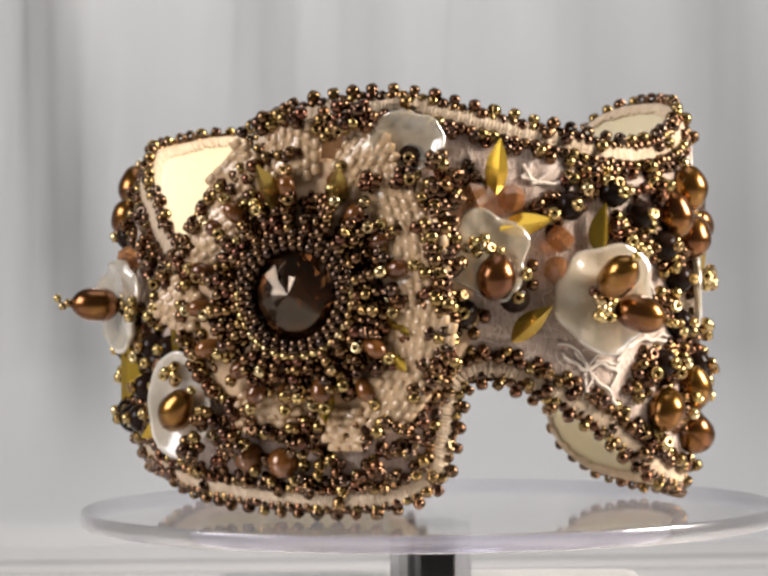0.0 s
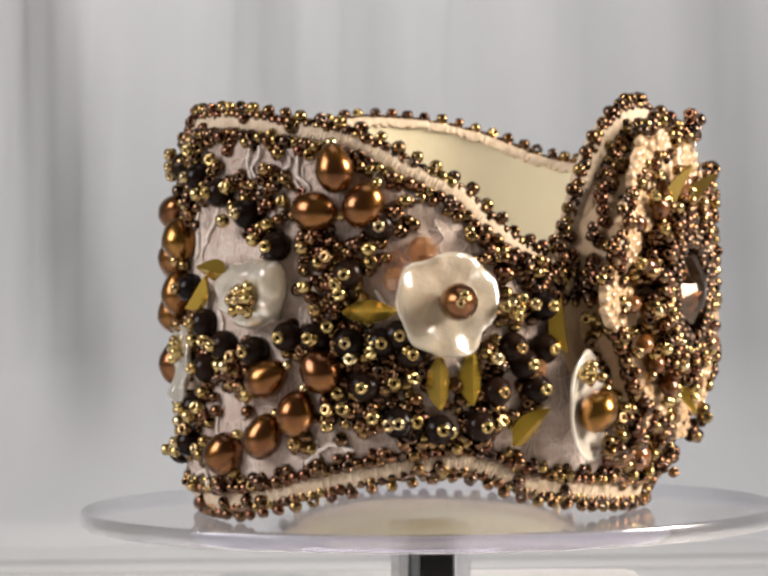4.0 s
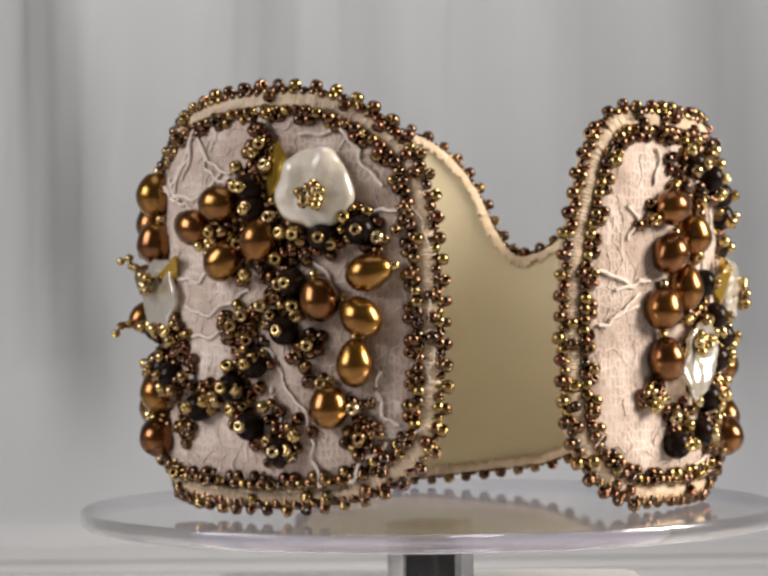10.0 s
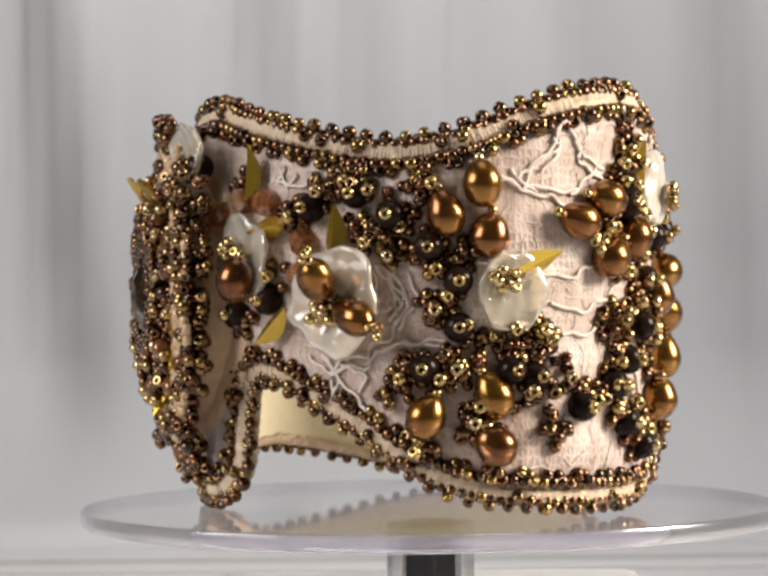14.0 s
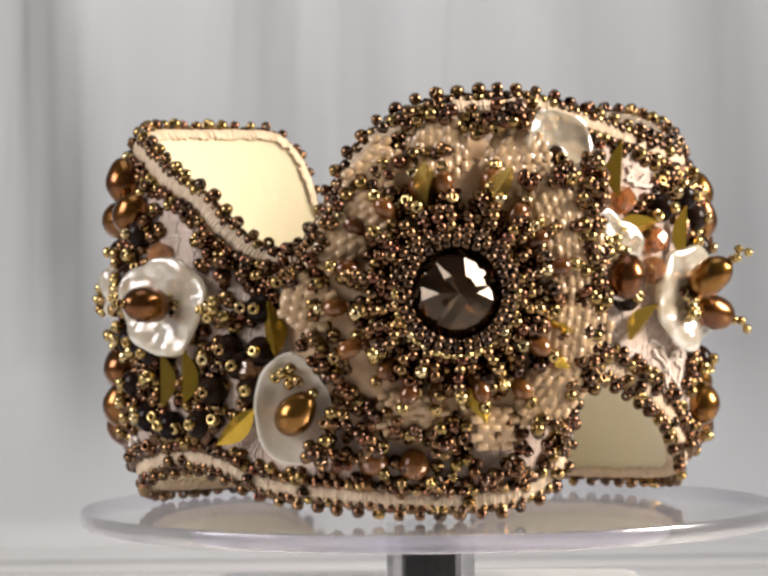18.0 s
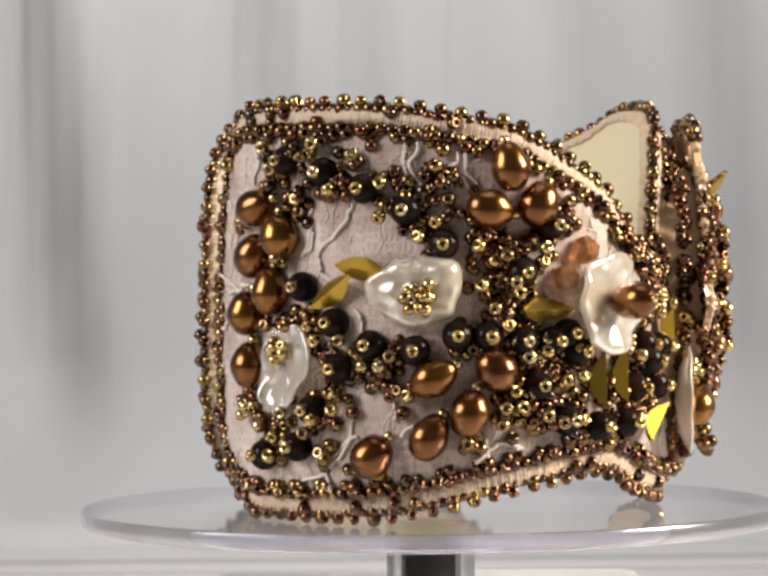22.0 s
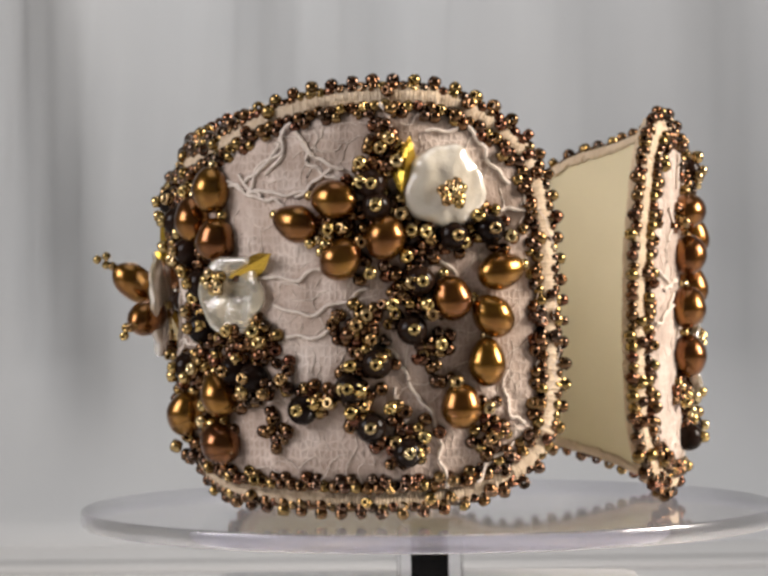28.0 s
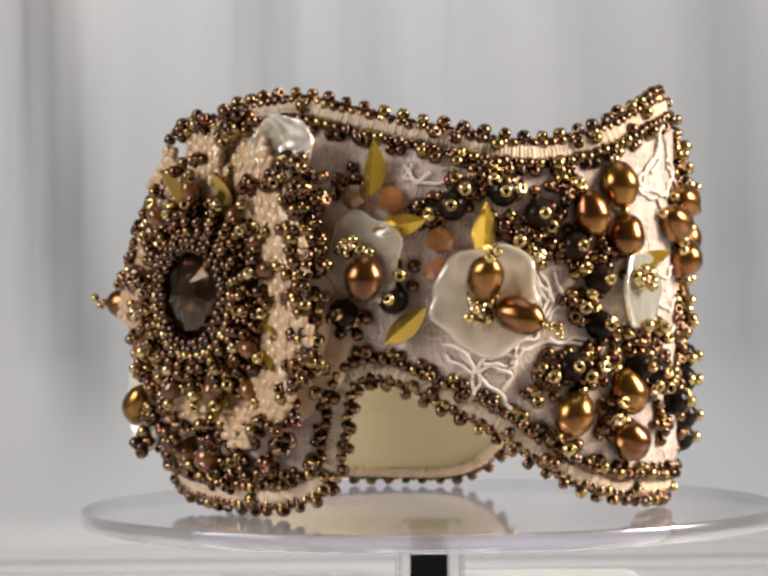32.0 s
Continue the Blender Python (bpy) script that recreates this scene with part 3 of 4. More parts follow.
DARK_ROWS = (
    ((-80.5, 46.7), (-74.7, 45.0), (-69.3, 42.8), (-64.1, 40.0), (-59.7, 35.7), (-78.1, 30.6), (-73.4, 26.0), (-68.6, 23.2), (-63.1, 22.5), (-58.2, 24.3), (-72.9, 20.2), (-76.8, 15.0), (-85.3, 9.0), (-79.2, 10.3), (-46.6, 23.5)),
    ((83.3, 36.9), (88.2, 37.8), (73.9, 40.7), (73.4, 43.6), (79.1, 31.2), (78.1, 25.0), (73.8, 20.7), (70.5, 17.6), (73.1, 12.6), (77.4, 9.4), (64.7, 14.9), (57.9, 18.9), (55.0, 19.8)),
    ((40.6, 39.6), (36.2, 42.4), (45.2, 35.5), (48.6, 31.2), (48.6, 25.3), (44.5, 20.1), (10.3, 46.7, 4.0), (22.7, 28.9), (30.0, 40.7), (16.3, 27.0)),
    # the last two beads of this row are added to darken a shaded patch
    ((-26.0, 27.9), (-30.5, 22.7), (-32.8, 17.2), (-44.8, 13.5), (-34.9, 12.9), (-50.5, 32.1), (-43.2, 22.1), (-46.7, 38.0), (-44.6, 24.4), (-50.5, 23.6), (-48.7, 18.0), (-54.6, 24.2), (-28.9, 20.6), (-40.0, 12.6), (-26.0, 22.4), (-27.2, 17.4)))
for rows in DARK_ROWS:
    for row in rows:
        dark_bead(*row)


# ---- leaf-shaped beads
def leaf_mesh(long, wide, slope):
    """A pointed leaf folded along its middle, each half one flat face, with a thick back."""
    v, f = [], []
    n = 10
    for k in range(n + 1):
        a = k / n
        w = wide * max(0.03, math.sin(math.pi * a ** 0.85)) ** 0.9
        y, top = (a - 0.5) * long, slope * wide
        v += [(-w, y, top - slope * w), (0, y, top), (w, y, top - slope * w), (0, y, top - slope * w - 0.5)]
    for k in range(n):
        for j in range(4):
            a, b = k * 4 + j, k * 4 + (j + 1) % 4
            f.append((a, a + 4, b + 4, b))
    f += [(0, 1, 2, 3), (n * 4 + 3, n * 4 + 2, n * 4 + 1, n * 4)]
    return raw_mesh("leaf_bead", (np.array(v) * MM).tolist(), f, M_leaf, False)


LEAF = leaf_mesh(7.2, 1.5, 0.95)


def leaf(s, z, spin, h=2.1, tip=0, lean=0):
    return part("leaf_bead", LEAF, None, bracelet, "mustard-gold faceted leaf bead", m=seat(s, z, h, spin, tip, lean))


for row in ((-73.1, 30.0, 55), (-69.1, 32.7, 100), (58.2, 33.4, 66, 1.5), (77.4, 46.0, 10, 1.5), (20.6, 45.6, 5), (23.9, 38.3, 80), (33.8, 37.5, 5), (24.5, 25.6, 50),
            (-28.8, 12.7, 50), (-24.0, 25.4, -8), (-36.3, 19.2, 0), (-47.7, 27.4, 90), (-40.1, 18.7, 0)):
    leaf(*row)

# ---- bead clusters
CLUSTERS = (
    ((-79.5, 47.9), (-83.5, 44.3), (-73.4, 43.5), (-65.7, 42.2), (-60.1, 43.4), (-62.7, 36.7), (-52.5, 34.2), (-54.8, 37.3), (-76.0, 23.2), (-69.4, 19.5), (-57.0, 23.7),
     (-52.6, 26.1), (-79.1, 25.7), (-82.4, 20.8), (-89.4, 15.7), (-75.5, 15.2), (-83.1, 10.8), (-70.1, 6.6), (-49.3, 14.7), (-47.3, 19.7), (-79.6, 40.2), (-66.5, 19.5)),
    ((74.9, 47.4), (73.6, 44.9), (82.9, 43.0), (87.8, 38.1), (77.3, 41.8), (78.6, 34.3), (79.9, 36.8), (70.4, 25.7), (72.8, 21.9), (81.1, 21.8), (72.1, 13.9),
     (58.8, 24.5), (55.5, 23.9), (61.2, 12.1), (66.1, 16.4), (57.5, 20.8), (45.7, 20.6), (41.1, 17.3), (76.4, 10.0), (88.3, 10.9), (43.9, 42.4), (70.5, 38.1), (77.2, 28.7), (54.9, 31.4)),
    ((16.8, 43.6), (26.9, 40.1), (32.2, 43.8), (36.0, 44.9), (40.2, 36.2), (45.6, 35.5), (46.7, 27.5), (49.9, 34.3), (42.5, 19.4), (49.2, 21.2), (51.0, 13.1),
     (16.6, 26.3), (53.7, 23.6), (36.6, 37.5)),
    ((-34.2, 35.6), (-27.0, 31.9), (-30.7, 27.6), (-36.7, 26.4), (-53.1, 26.5), (-53.1, 32.1), (-51.5, 18.3), (-45.6, 18.4), (-43.0, 12.8), (-34.3, 20.8), (-35.0, 12.2),
     (-38.0, 17.2), (-44.7, 39.5), (-50.7, 23.3), (-31.2, 33.1), (-18.2, 29.3), (-63.7, 41.3), (-48.5, 34.7), (-50.5, 29.7), (-46.8, 21.1), (-42.1, 21.1), (-47.5, 15.6), (-42.2, 15.6), (-33.4, 14.3), (-32.9, 21.0), (-26.7, 32.0), (-22.1, 33.2), (-24.2, 28.9), (-28.8, 15.4)))
GOLD_SPOTS = (
    ((-75.7, 48.7), (-82.1, 45.7), (-70.7, 47.1), (-73.4, 42.8), (-66.9, 43.4), (-60.5, 45.4), (-56.0, 41.1), (-60.5, 38.5), (-55.7, 35.4), (-52.6, 34.2), (-51.6, 31.0), (-83.3, 48.5), (-79.7, 47.2), (-66.9, 39.1), (-62.5, 36.6), (-78.6, 41.7), (-77.0, 25.6), (-75.8, 23.8), (-72.4, 23.8), (-69.5, 20.6), (-67.1, 20.6), (-65.8, 21.8), (-73.6, 17.0), (-73.0, 15.1), (-75.9, 13.9), (-81.2, 14.6), (-83.0, 11.5), (-83.0, 9.0), (-75.4, 9.6), (-77.1, 12.1), (-52.8, 15.2), (-64.0, 16.8), (-81.6, 34.3), (-89.6, 39.1), (-83.8, 25.7), (-79.9, 25.7), (-86.0, 12.7)),
    ((72.1, 46.3), (72.1, 43.9), (76.3, 46.3), (74.5, 48.2), (75.4, 49.4), (73.9, 41.0), (76.8, 39.7), (78.0, 37.5), (68.4, 38.0), (69.9, 37.9), (72.0, 36.4), (77.4, 34.4), (77.9, 31.0), (73.2, 32.3), (79.7, 37.5), (84.5, 36.2), (86.3, 39.4), (90.7, 36.9), (71.4, 25.7), (72.6, 27.0), (75.6, 28.2), (79.7, 28.2), (80.3, 26.9), (73.1, 23.9)),
    ((81.4, 23.2), (70.7, 20.4), (74.3, 21.4), (69.8, 17.6), (71.9, 17.3), (62.3, 18.8), (60.0, 16.9), (66.3, 15.7), (68.2, 15.7), (70.7, 14.5), (73.6, 12.3), (75.4, 15.1), (78.4, 9.5), (76.0, 10.8), (79.5, 11.4), (83.2, 18.2), (84.9, 14.4), (87.4, 15.0), (88.0, 11.2), (55.1, 25.1), (55.9, 21.3), (58.5, 18.8), (54.0, 16.8), (56.8, 16.8), (51.7, 12.8)),
    ((31.6, 42.8), (35.0, 44.0), (38.0, 42.7), (36.2, 43.6), (40.3, 39.6), (45.5, 43.5), (42.0, 38.0), (37.9, 36.2), (40.3, 34.3), (44.9, 35.5), (46.0, 32.7), (48.6, 30.8), (46.0, 27.5), (49.5, 25.6), (41.9, 18.9), (44.2, 20.1), (46.5, 18.8), (48.3, 20.0), (50.3, 13.2), (50.9, 15.3), (43.5, 9.6), (58.8, 24.8), (59.6, 23.5), (57.2, 17.3), (12.1, 27.6), (15.8, 27.0), (27.4, 39.5), (23.8, 32.0), (47.2, 29.3)),
    ((-54.0, 27.7), (-52.6, 25.5), (-54.3, 24.0), (-51.3, 23.4), (-50.0, 21.5), (-47.8, 22.2), (-47.5, 23.7), (-43.7, 22.5), (-45.1, 18.5), (-43.1, 19.1), (-51.7, 17.2), (-49.4, 17.2), (-51.0, 15.4), (-47.6, 14.2), (-45.8, 13.3), (-42.8, 13.6), (-38.8, 12.3), (-53.0, 13.2), (-57.1, 10.9), (-51.2, 29.6), (-48.0, 35.1), (-53.9, 33.6), (-55.4, 30.5), (-33.3, 21.4), (-33.6, 17.2), (-32.5, 13.5), (-30.6, 26.9), (-28.1, 28.1), (-25.6, 28.1), (-12.7, 12.2), (-17.1, 11.2), (-6.2, 22.8)))
rng = random.Random(5)
for rows in GOLD_SPOTS:
    for s, z in rows:
        m = seat(s, z, rng.uniform(2.2, 3.4)) @ pose(0, 0, 0, rng.uniform(-35, 35), rng.uniform(-35, 35), 0)
        seed_bead(m, bracelet, True, 1.1, "gold_bead")
loose = Beads()
for rows in CLUSTERS + GOLD_SPOTS:
    for s, z in rows:
        for k in range(13 if rows in CLUSTERS else 5):
            a, d = rng.uniform(0, 6.283), 2.5 * math.sqrt(rng.random())
            h = 0.9 + 1.9 * rng.random() * (1 - d / 3)
            loose.add(tumble(seat(s + d * math.cos(a), z + d * math.sin(a), h), rng, 80), size=rng.choice((0.9, 1.0, 1.1)))
rng.shuffle(loose.all)
loose.part("bead_cluster", M_bronze, bracelet, "tumbled clusters of bronze seed beads", 300, "cluster_bead", M_bronze_one)


def heap(s, z, h, n, seed, parent=None, spread=1.5):
    """A knot of gold beads sewn on top of a pearl or disc."""
    rng = random.Random(seed)
    for k in range(n):
        a, d = 2.4 * k + rng.uniform(-0.3, 0.3), spread * math.sqrt((k + 0.3) / n)
        m = seat(s + d * math.cos(a), z + d * math.sin(a), h + rng.uniform(0, 0.9))
        seed_bead(tumble(m, rng, 70), parent or bracelet, True, 0.9, "knot_bead")


for k, row in enumerate(((-89.2, 15.1, 1.6, 9), (-62.4, 28.6, 4.9, 11), (-81.1, 22.6, 3.0, 9), (82.6, 42.2, 4.2, 12), (67.5, 36.0, 2.2, 5), 
                         (53.8, 31.4, 3.6, 11), (32.9, 27.0, 4.6, 7), (18.0, 35.6, 4.4, 6), (-62.0, 30.0, 5.0, 6), (-31.3, 27.8, 4.4, 5), (-21.6, 19.2, 5.0, 6))):
    heap(*row, 40 + k)


# ---- faceted rose-brown crystals
def facet_bead(name, r, mat):
    v, f = lathe([(0.05, -r * 0.8), (r * 0.65, -r * 0.7), (r, 0), (r * 0.65, r * 0.7), (0.05, r * 0.8)], 9)
    return raw_mesh(name, (v * MM).tolist(), f, mat, False)


FACET = facet_bead("faceted_bead", 1.95, M_rose)
for k, row in enumerate(((-41.8, 34.9), (-44.7, 31.4), (-27.7, 20.1), (28.6, 36.4), (18.0, 42.0), (22.4, 41.6), (12.0, 40.4), (28.2, 32.4))):
    part("faceted_bead", FACET, None, bracelet, "rose-brown faceted glass bead", m=seat(*row, 1.9) @ pose(0, 0, 0, 60 + 25 * k, 20 * k, 0))


# ---- couched cords and crinkled threads
def wavy(points, amp, seed, h=1.0, step=0.3):
    p = np.array(points, float)
    run = np.concatenate([[0], np.cumsum(np.hypot(*np.diff(p, axis=0).T))])
    at = np.arange(0, run[-1] + step, step)
    s, z = np.interp(at, run, p[:, 0]), np.interp(at, run, p[:, 1])
    for _ in range(3):
        s[1:-1] = (s[:-2] + s[1:-1] * 2 + s[2:]) / 4
        z[1:-1] = (z[:-2] + z[1:-1] * 2 + z[2:]) / 4
    w = np.array([(noise.noise((q * 0.45, seed * 3.7, 0)), noise.noise((q * 0.45, seed * 3.7, 9)), noise.noise((q * 0.5, seed, 4))) for q in at])
    s, z = s + amp * w[:, 0], z + amp * w[:, 1]
    return on_cuff(s, z, h + np.array([gauze_lift(a, b) for a, b in zip(s, z)]) + 0.10 * w[:, 2])


cord_count = 0


def cord(*points):
    global cord_count
    cord_count += 1
    v, f = tube(wavy(points, 0.9, cord_count, 1.08), 0.00026)
    part("cord", raw_mesh("cord", v, f, M_cord), None, bracelet, "thin wavy cream cord")


cord((-87.9, 48.9), (-87.3, 46.4), (-88.3, 43.9))
cord((-93.8, 40.9), (-92.0, 39.0), (-93.8, 35.9))
cord((-78.6, 48.0), (-77.5, 45.5), (-77.8, 40.6), (-77.0, 36.9), (-78.5, 34.4))
cord((-64.2, 48.6), (-64.6, 44.9), (-62.0, 42.4))
cord((24.2, 45.8), (25.7, 43.9), (27.6, 45.1))
cord((28.6, 23.3), (32.2, 21.4), (33.1, 18.3), (32.2, 17.0))
cord((37.0, 20.7), (38.3, 22.6), (44.7, 23.7), (47.1, 23.7))
cord((40.3, 33.2), (41.8, 30.0), (40.5, 26.3))
cord((42.5, 31.9), (43.4, 28.8), (41.4, 25.0))
cord((38.0, 32.6), (39.0, 28.5), (37.4, 24.7), (33.6, 23.3))
cord((40.8, 32.9), (42.4, 29.0), (40.7, 25.0))
cord((29.1, 22.1), (31.4, 19.5), (37.4, 20.9))
cord((33.6, 20.5), (37.3, 19.0), (36.0, 17.1))
cord((63.8, 50.6), (66.3, 46.9), (69.6, 45.3))
cord((62.0, 51.2), (61.3, 48.1), (58.3, 45.0), (55.9, 43.8))
cord((-55.5, 11.1), (-55.2, 9.2), (-54.0, 8.3))
cord((-39.6, 21.0), (-38.4, 18.0), (-37.9, 14.9))
cord((-48.5, 17.4), (-45.4, 16.5), (-42.9, 16.8))
cord((-71.1, 41.6), (-72.7, 37.3), (-76.4, 34.9), (-75.8, 31.8), (-72.7, 30.5))
cord((-62.7, 48.5), (-63.8, 45.4), (-62.1, 42.3))
cord((-57.2, 48.0), (-56.8, 44.9), (-55.5, 41.7))
cord((-84.3, 48.6), (-83.6, 45.5), (-84.9, 43.7))
cord((-77.5, 44.8), (-78.7, 40.5), (-76.9, 38.6), (-78.8, 34.3))
cord((-70.9, 27.4), (-69.7, 24.3))
cord((-70.4, 15.1), (-72.9, 8.9), (-79.0, 5.8))
cord((-74.8, 4.6), (-75.4, 8.3), (-71.1, 12.0))
cord((-66.0, 18.1), (-66.0, 13.7))
cord((-64.7, 11.8), (-60.6, 14.8), (-57.5, 15.7))
cord((-95.9, 29.5), (-93.0, 30.1), (-91.6, 31.3), (-89.6, 31.0))
cord((-95.9, 26.3), (-91.7, 27.6))
cord((-55.9, 8.4), (-53.1, 11.4), (-49.9, 10.0))
cord((-67.2, 31.7), (-65.9, 29.2), (-64.6, 26.7))
cord((-99.4, 32.5), (-96.2, 31.9), (-93.1, 30.0), (-90.0, 31.5))
cord((-98.8, 25.0), (-94.4, 26.8), (-91.3, 29.3))
cord((60.8, 49.3), (62.4, 47.9), (58.3, 45.5), (56.5, 43.0), (62.3, 42.2), (65.2, 42.2))
cord((64.6, 49.1), (65.2, 46.6), (67.9, 45.2), (70.5, 43.9))
cord((63.8, 42.2), (67.3, 44.6), (67.9, 45.9))
cord((49.7, 46.5), (56.5, 43.0))
cord((79.9, 50.1), (83.6, 50.1), (85.5, 51.9), (86.8, 49.4), (89.3, 45.1), (91.2, 43.8))
cord((86.7, 39.4), (91.9, 40.7), (93.9, 40.0))
cord((81.0, 37.5), (81.6, 34.4), (84.7, 30.6))
cord((47.8, 34.2), (55.4, 33.4), (57.3, 29.6))
cord((58.2, 32.1), (62.9, 31.4), (67.8, 33.3), (70.5, 35.8))
cord((60.6, 28.3), (65.1, 27.0), (69.1, 28.3), (72.9, 30.1))
cord((62.1, 23.9), (67.8, 24.5), (70.4, 26.4))
cord((71.6, 25.7), (75.4, 22.6), (78.4, 16.9), (80.8, 13.8), (81.4, 8.8), (82.6, 5.0))
cord((75.9, 17.6), (77.7, 11.9))
cord((90.4, 19.3), (90.3, 14.2), (93.0, 12.9))
cord((91.0, 10.4), (87.7, 7.4), (86.4, 5.5))
cord((74.4, 53.9), (75.6, 52.0), (76.8, 48.8))
cord((53.6, 44.3), (57.8, 42.5), (63.1, 40.7), (63.1, 38.8))
cord((24.6, 46.4), (23.9, 44.5), (25.9, 43.5), (30.5, 44.4))
cord((40.7, 23.1), (37.7, 21.9), (33.4, 21.3), (32.7, 18.8), (35.8, 16.9), (37.0, 14.4))
cord((47.0, 23.3), (41.3, 23.1))
cord((40.8, 29.3), (40.7, 24.3), (37.7, 21.9), (36.4, 19.4))
cord((30.9, 21.9), (32.7, 19.4), (32.1, 16.9))
cord((38.4, 33.1), (40.8, 30.6), (41.4, 26.8))
cord((59.7, 45.1), (62.0, 48.4), (63.3, 51.6))
cord((58.7, 41.9), (55.2, 45.0))
cord((-58.1, 47.1), (-59.0, 45.3))
cord((-57.2, 44.0), (-56.4, 42.1))
cord((-50.6, 33.3), (-49.2, 32.0))
cord((-47.3, 30.1), (-45.4, 27.0))
cord((-37.6, 20.8), (-37.0, 17.2), (-35.8, 14.1))
cord((-55.1, 10.9), (-54.4, 8.4))
cord((-51.5, 11.6), (-50.8, 9.7))
cord((-48.1, 15.9), (-44.3, 16.6), (-41.8, 15.3))
threads_v, threads_f = [], []
rng = random.Random(77)
for k in range(900):
    s = rng.uniform(-99, 97)
    sp = spans(RIM, s)
    if not sp or -20 < s < 14:
        continue
    z = rng.uniform(sp[0] + 4, sp[1] - 4)
    a, long = rng.choice((0.2, 1.45, 1.7, 1.2)) + rng.uniform(-0.3, 0.3), rng.uniform(2, 6)
    ends = [(s + q * long * math.cos(a), z + q * long * math.sin(a)) for q in (-0.5, 0, 0.5)]
    if any((spans(RIM, e[0]) or (99, 0))[0] + 3 > e[1] or (spans(RIM, e[0]) or (99, 0))[1] - 3 < e[1] for e in ends):
        continue
    v, f = tube(wavy(ends, 1.5, 200 + k, 0.9, 0.35), rng.uniform(0.00004, 0.00009), 4)
    n = len(threads_v)
    threads_v += v
    threads_f += [tuple(q + n for q in face) for face in f]
tagged(part("thread", raw_mesh("thread", threads_v, threads_f, M_cord), None, bracelet, "fine crinkled gauze threads"), kind="stuff")

# ---- the flower
FS, FZ = -2.6, 29.6


def bloom(r, a, h, spin=0.0):
    """Pose on the flower at radius r mm and angle a (degrees from the right, anticlockwise): local x points outward along the radius.
    The flower lies on a disc that is flatter than the cuff."""
    x, y = r * math.cos(radians(a)), r * math.sin(radians(a))
    mid = seat(FS, FZ, 0)
    m = mid @ pose(0, 0, 0, 0, 0.25 * math.degrees(x / 48), 0)
    m.translation = mid @ Vector((x * MM, y * MM, (h - 0.25 * x * x / 96) * MM))
    return m @ pose(0, 0, 0, 0, 0, a + spin)


def inside(x, y, margin):
    sp = spans(RIM, FS + x)
    return sp is not None and sp[0] + margin < FZ + y < sp[1] - margin


def clump(beads, x, y, h, n, spread, rng):
    """A tumbled clump of beads on the flower, at x, y mm from its middle."""
    for k in range(n):
        a, d = rng.uniform(0, 6.283), spread * math.sqrt(rng.random())
        px, py = x + d * math.cos(a), y + d * math.sin(a)
        if not inside(px, py, 0.6):
            continue
        hh = h + rng.uniform(-0.6, 1.1) * (1.2 - d / spread * 0.7)
        beads.add(tumble(bloom(math.hypot(px, py), math.degrees(math.atan2(py, px)), hh), rng, 85), size=rng.choice((0.9, 1.0, 1.1)))


def crystal_mesh(name, mat, rings, seed):
    """Facets between rings of (radius, height, count), each ring turned half a step against the last."""
    rng = random.Random(seed)
    cv, cf = [(0, 0, rings[0])], []
    n = 16
    for j, (r, h) in enumerate(rings[1:]):
        for k in range(n):
            a = 2 * math.pi * (k + 0.5 * j) / n
            cv.append((r * math.cos(a), r * math.sin(a), h + rng.uniform(-0.34, 0.34)))
    for k in range(n):
        cf.append((0, 1 + k, 1 + (k + 1) % n))
    for j in range(len(rings) - 2):
        a, b = 1 + j * n, 1 + (j + 1) * n
        for k in range(n):
            q = (k + 1) % n
            if j % 2 == 0:
                cf += [(a + k, b + k, a + q), (a + q, b + k, b + q)]
            else:
                cf += [(a + k, b + k, b + q), (a + k, b + q, a + q)]
    return raw_mesh(name, (np.array(cv) * MM).tolist(), cf, mat, False)


def drop_mesh(name, mat):
    v, f = lathe([(0.05, -2.2), (0.5, -1.8), (1.1, -0.6), (1.25, 0.5), (0.9, 1.4), (0.05, 1.8)], 10)
    return raw_mesh(name, (v * MM).tolist(), f, mat)


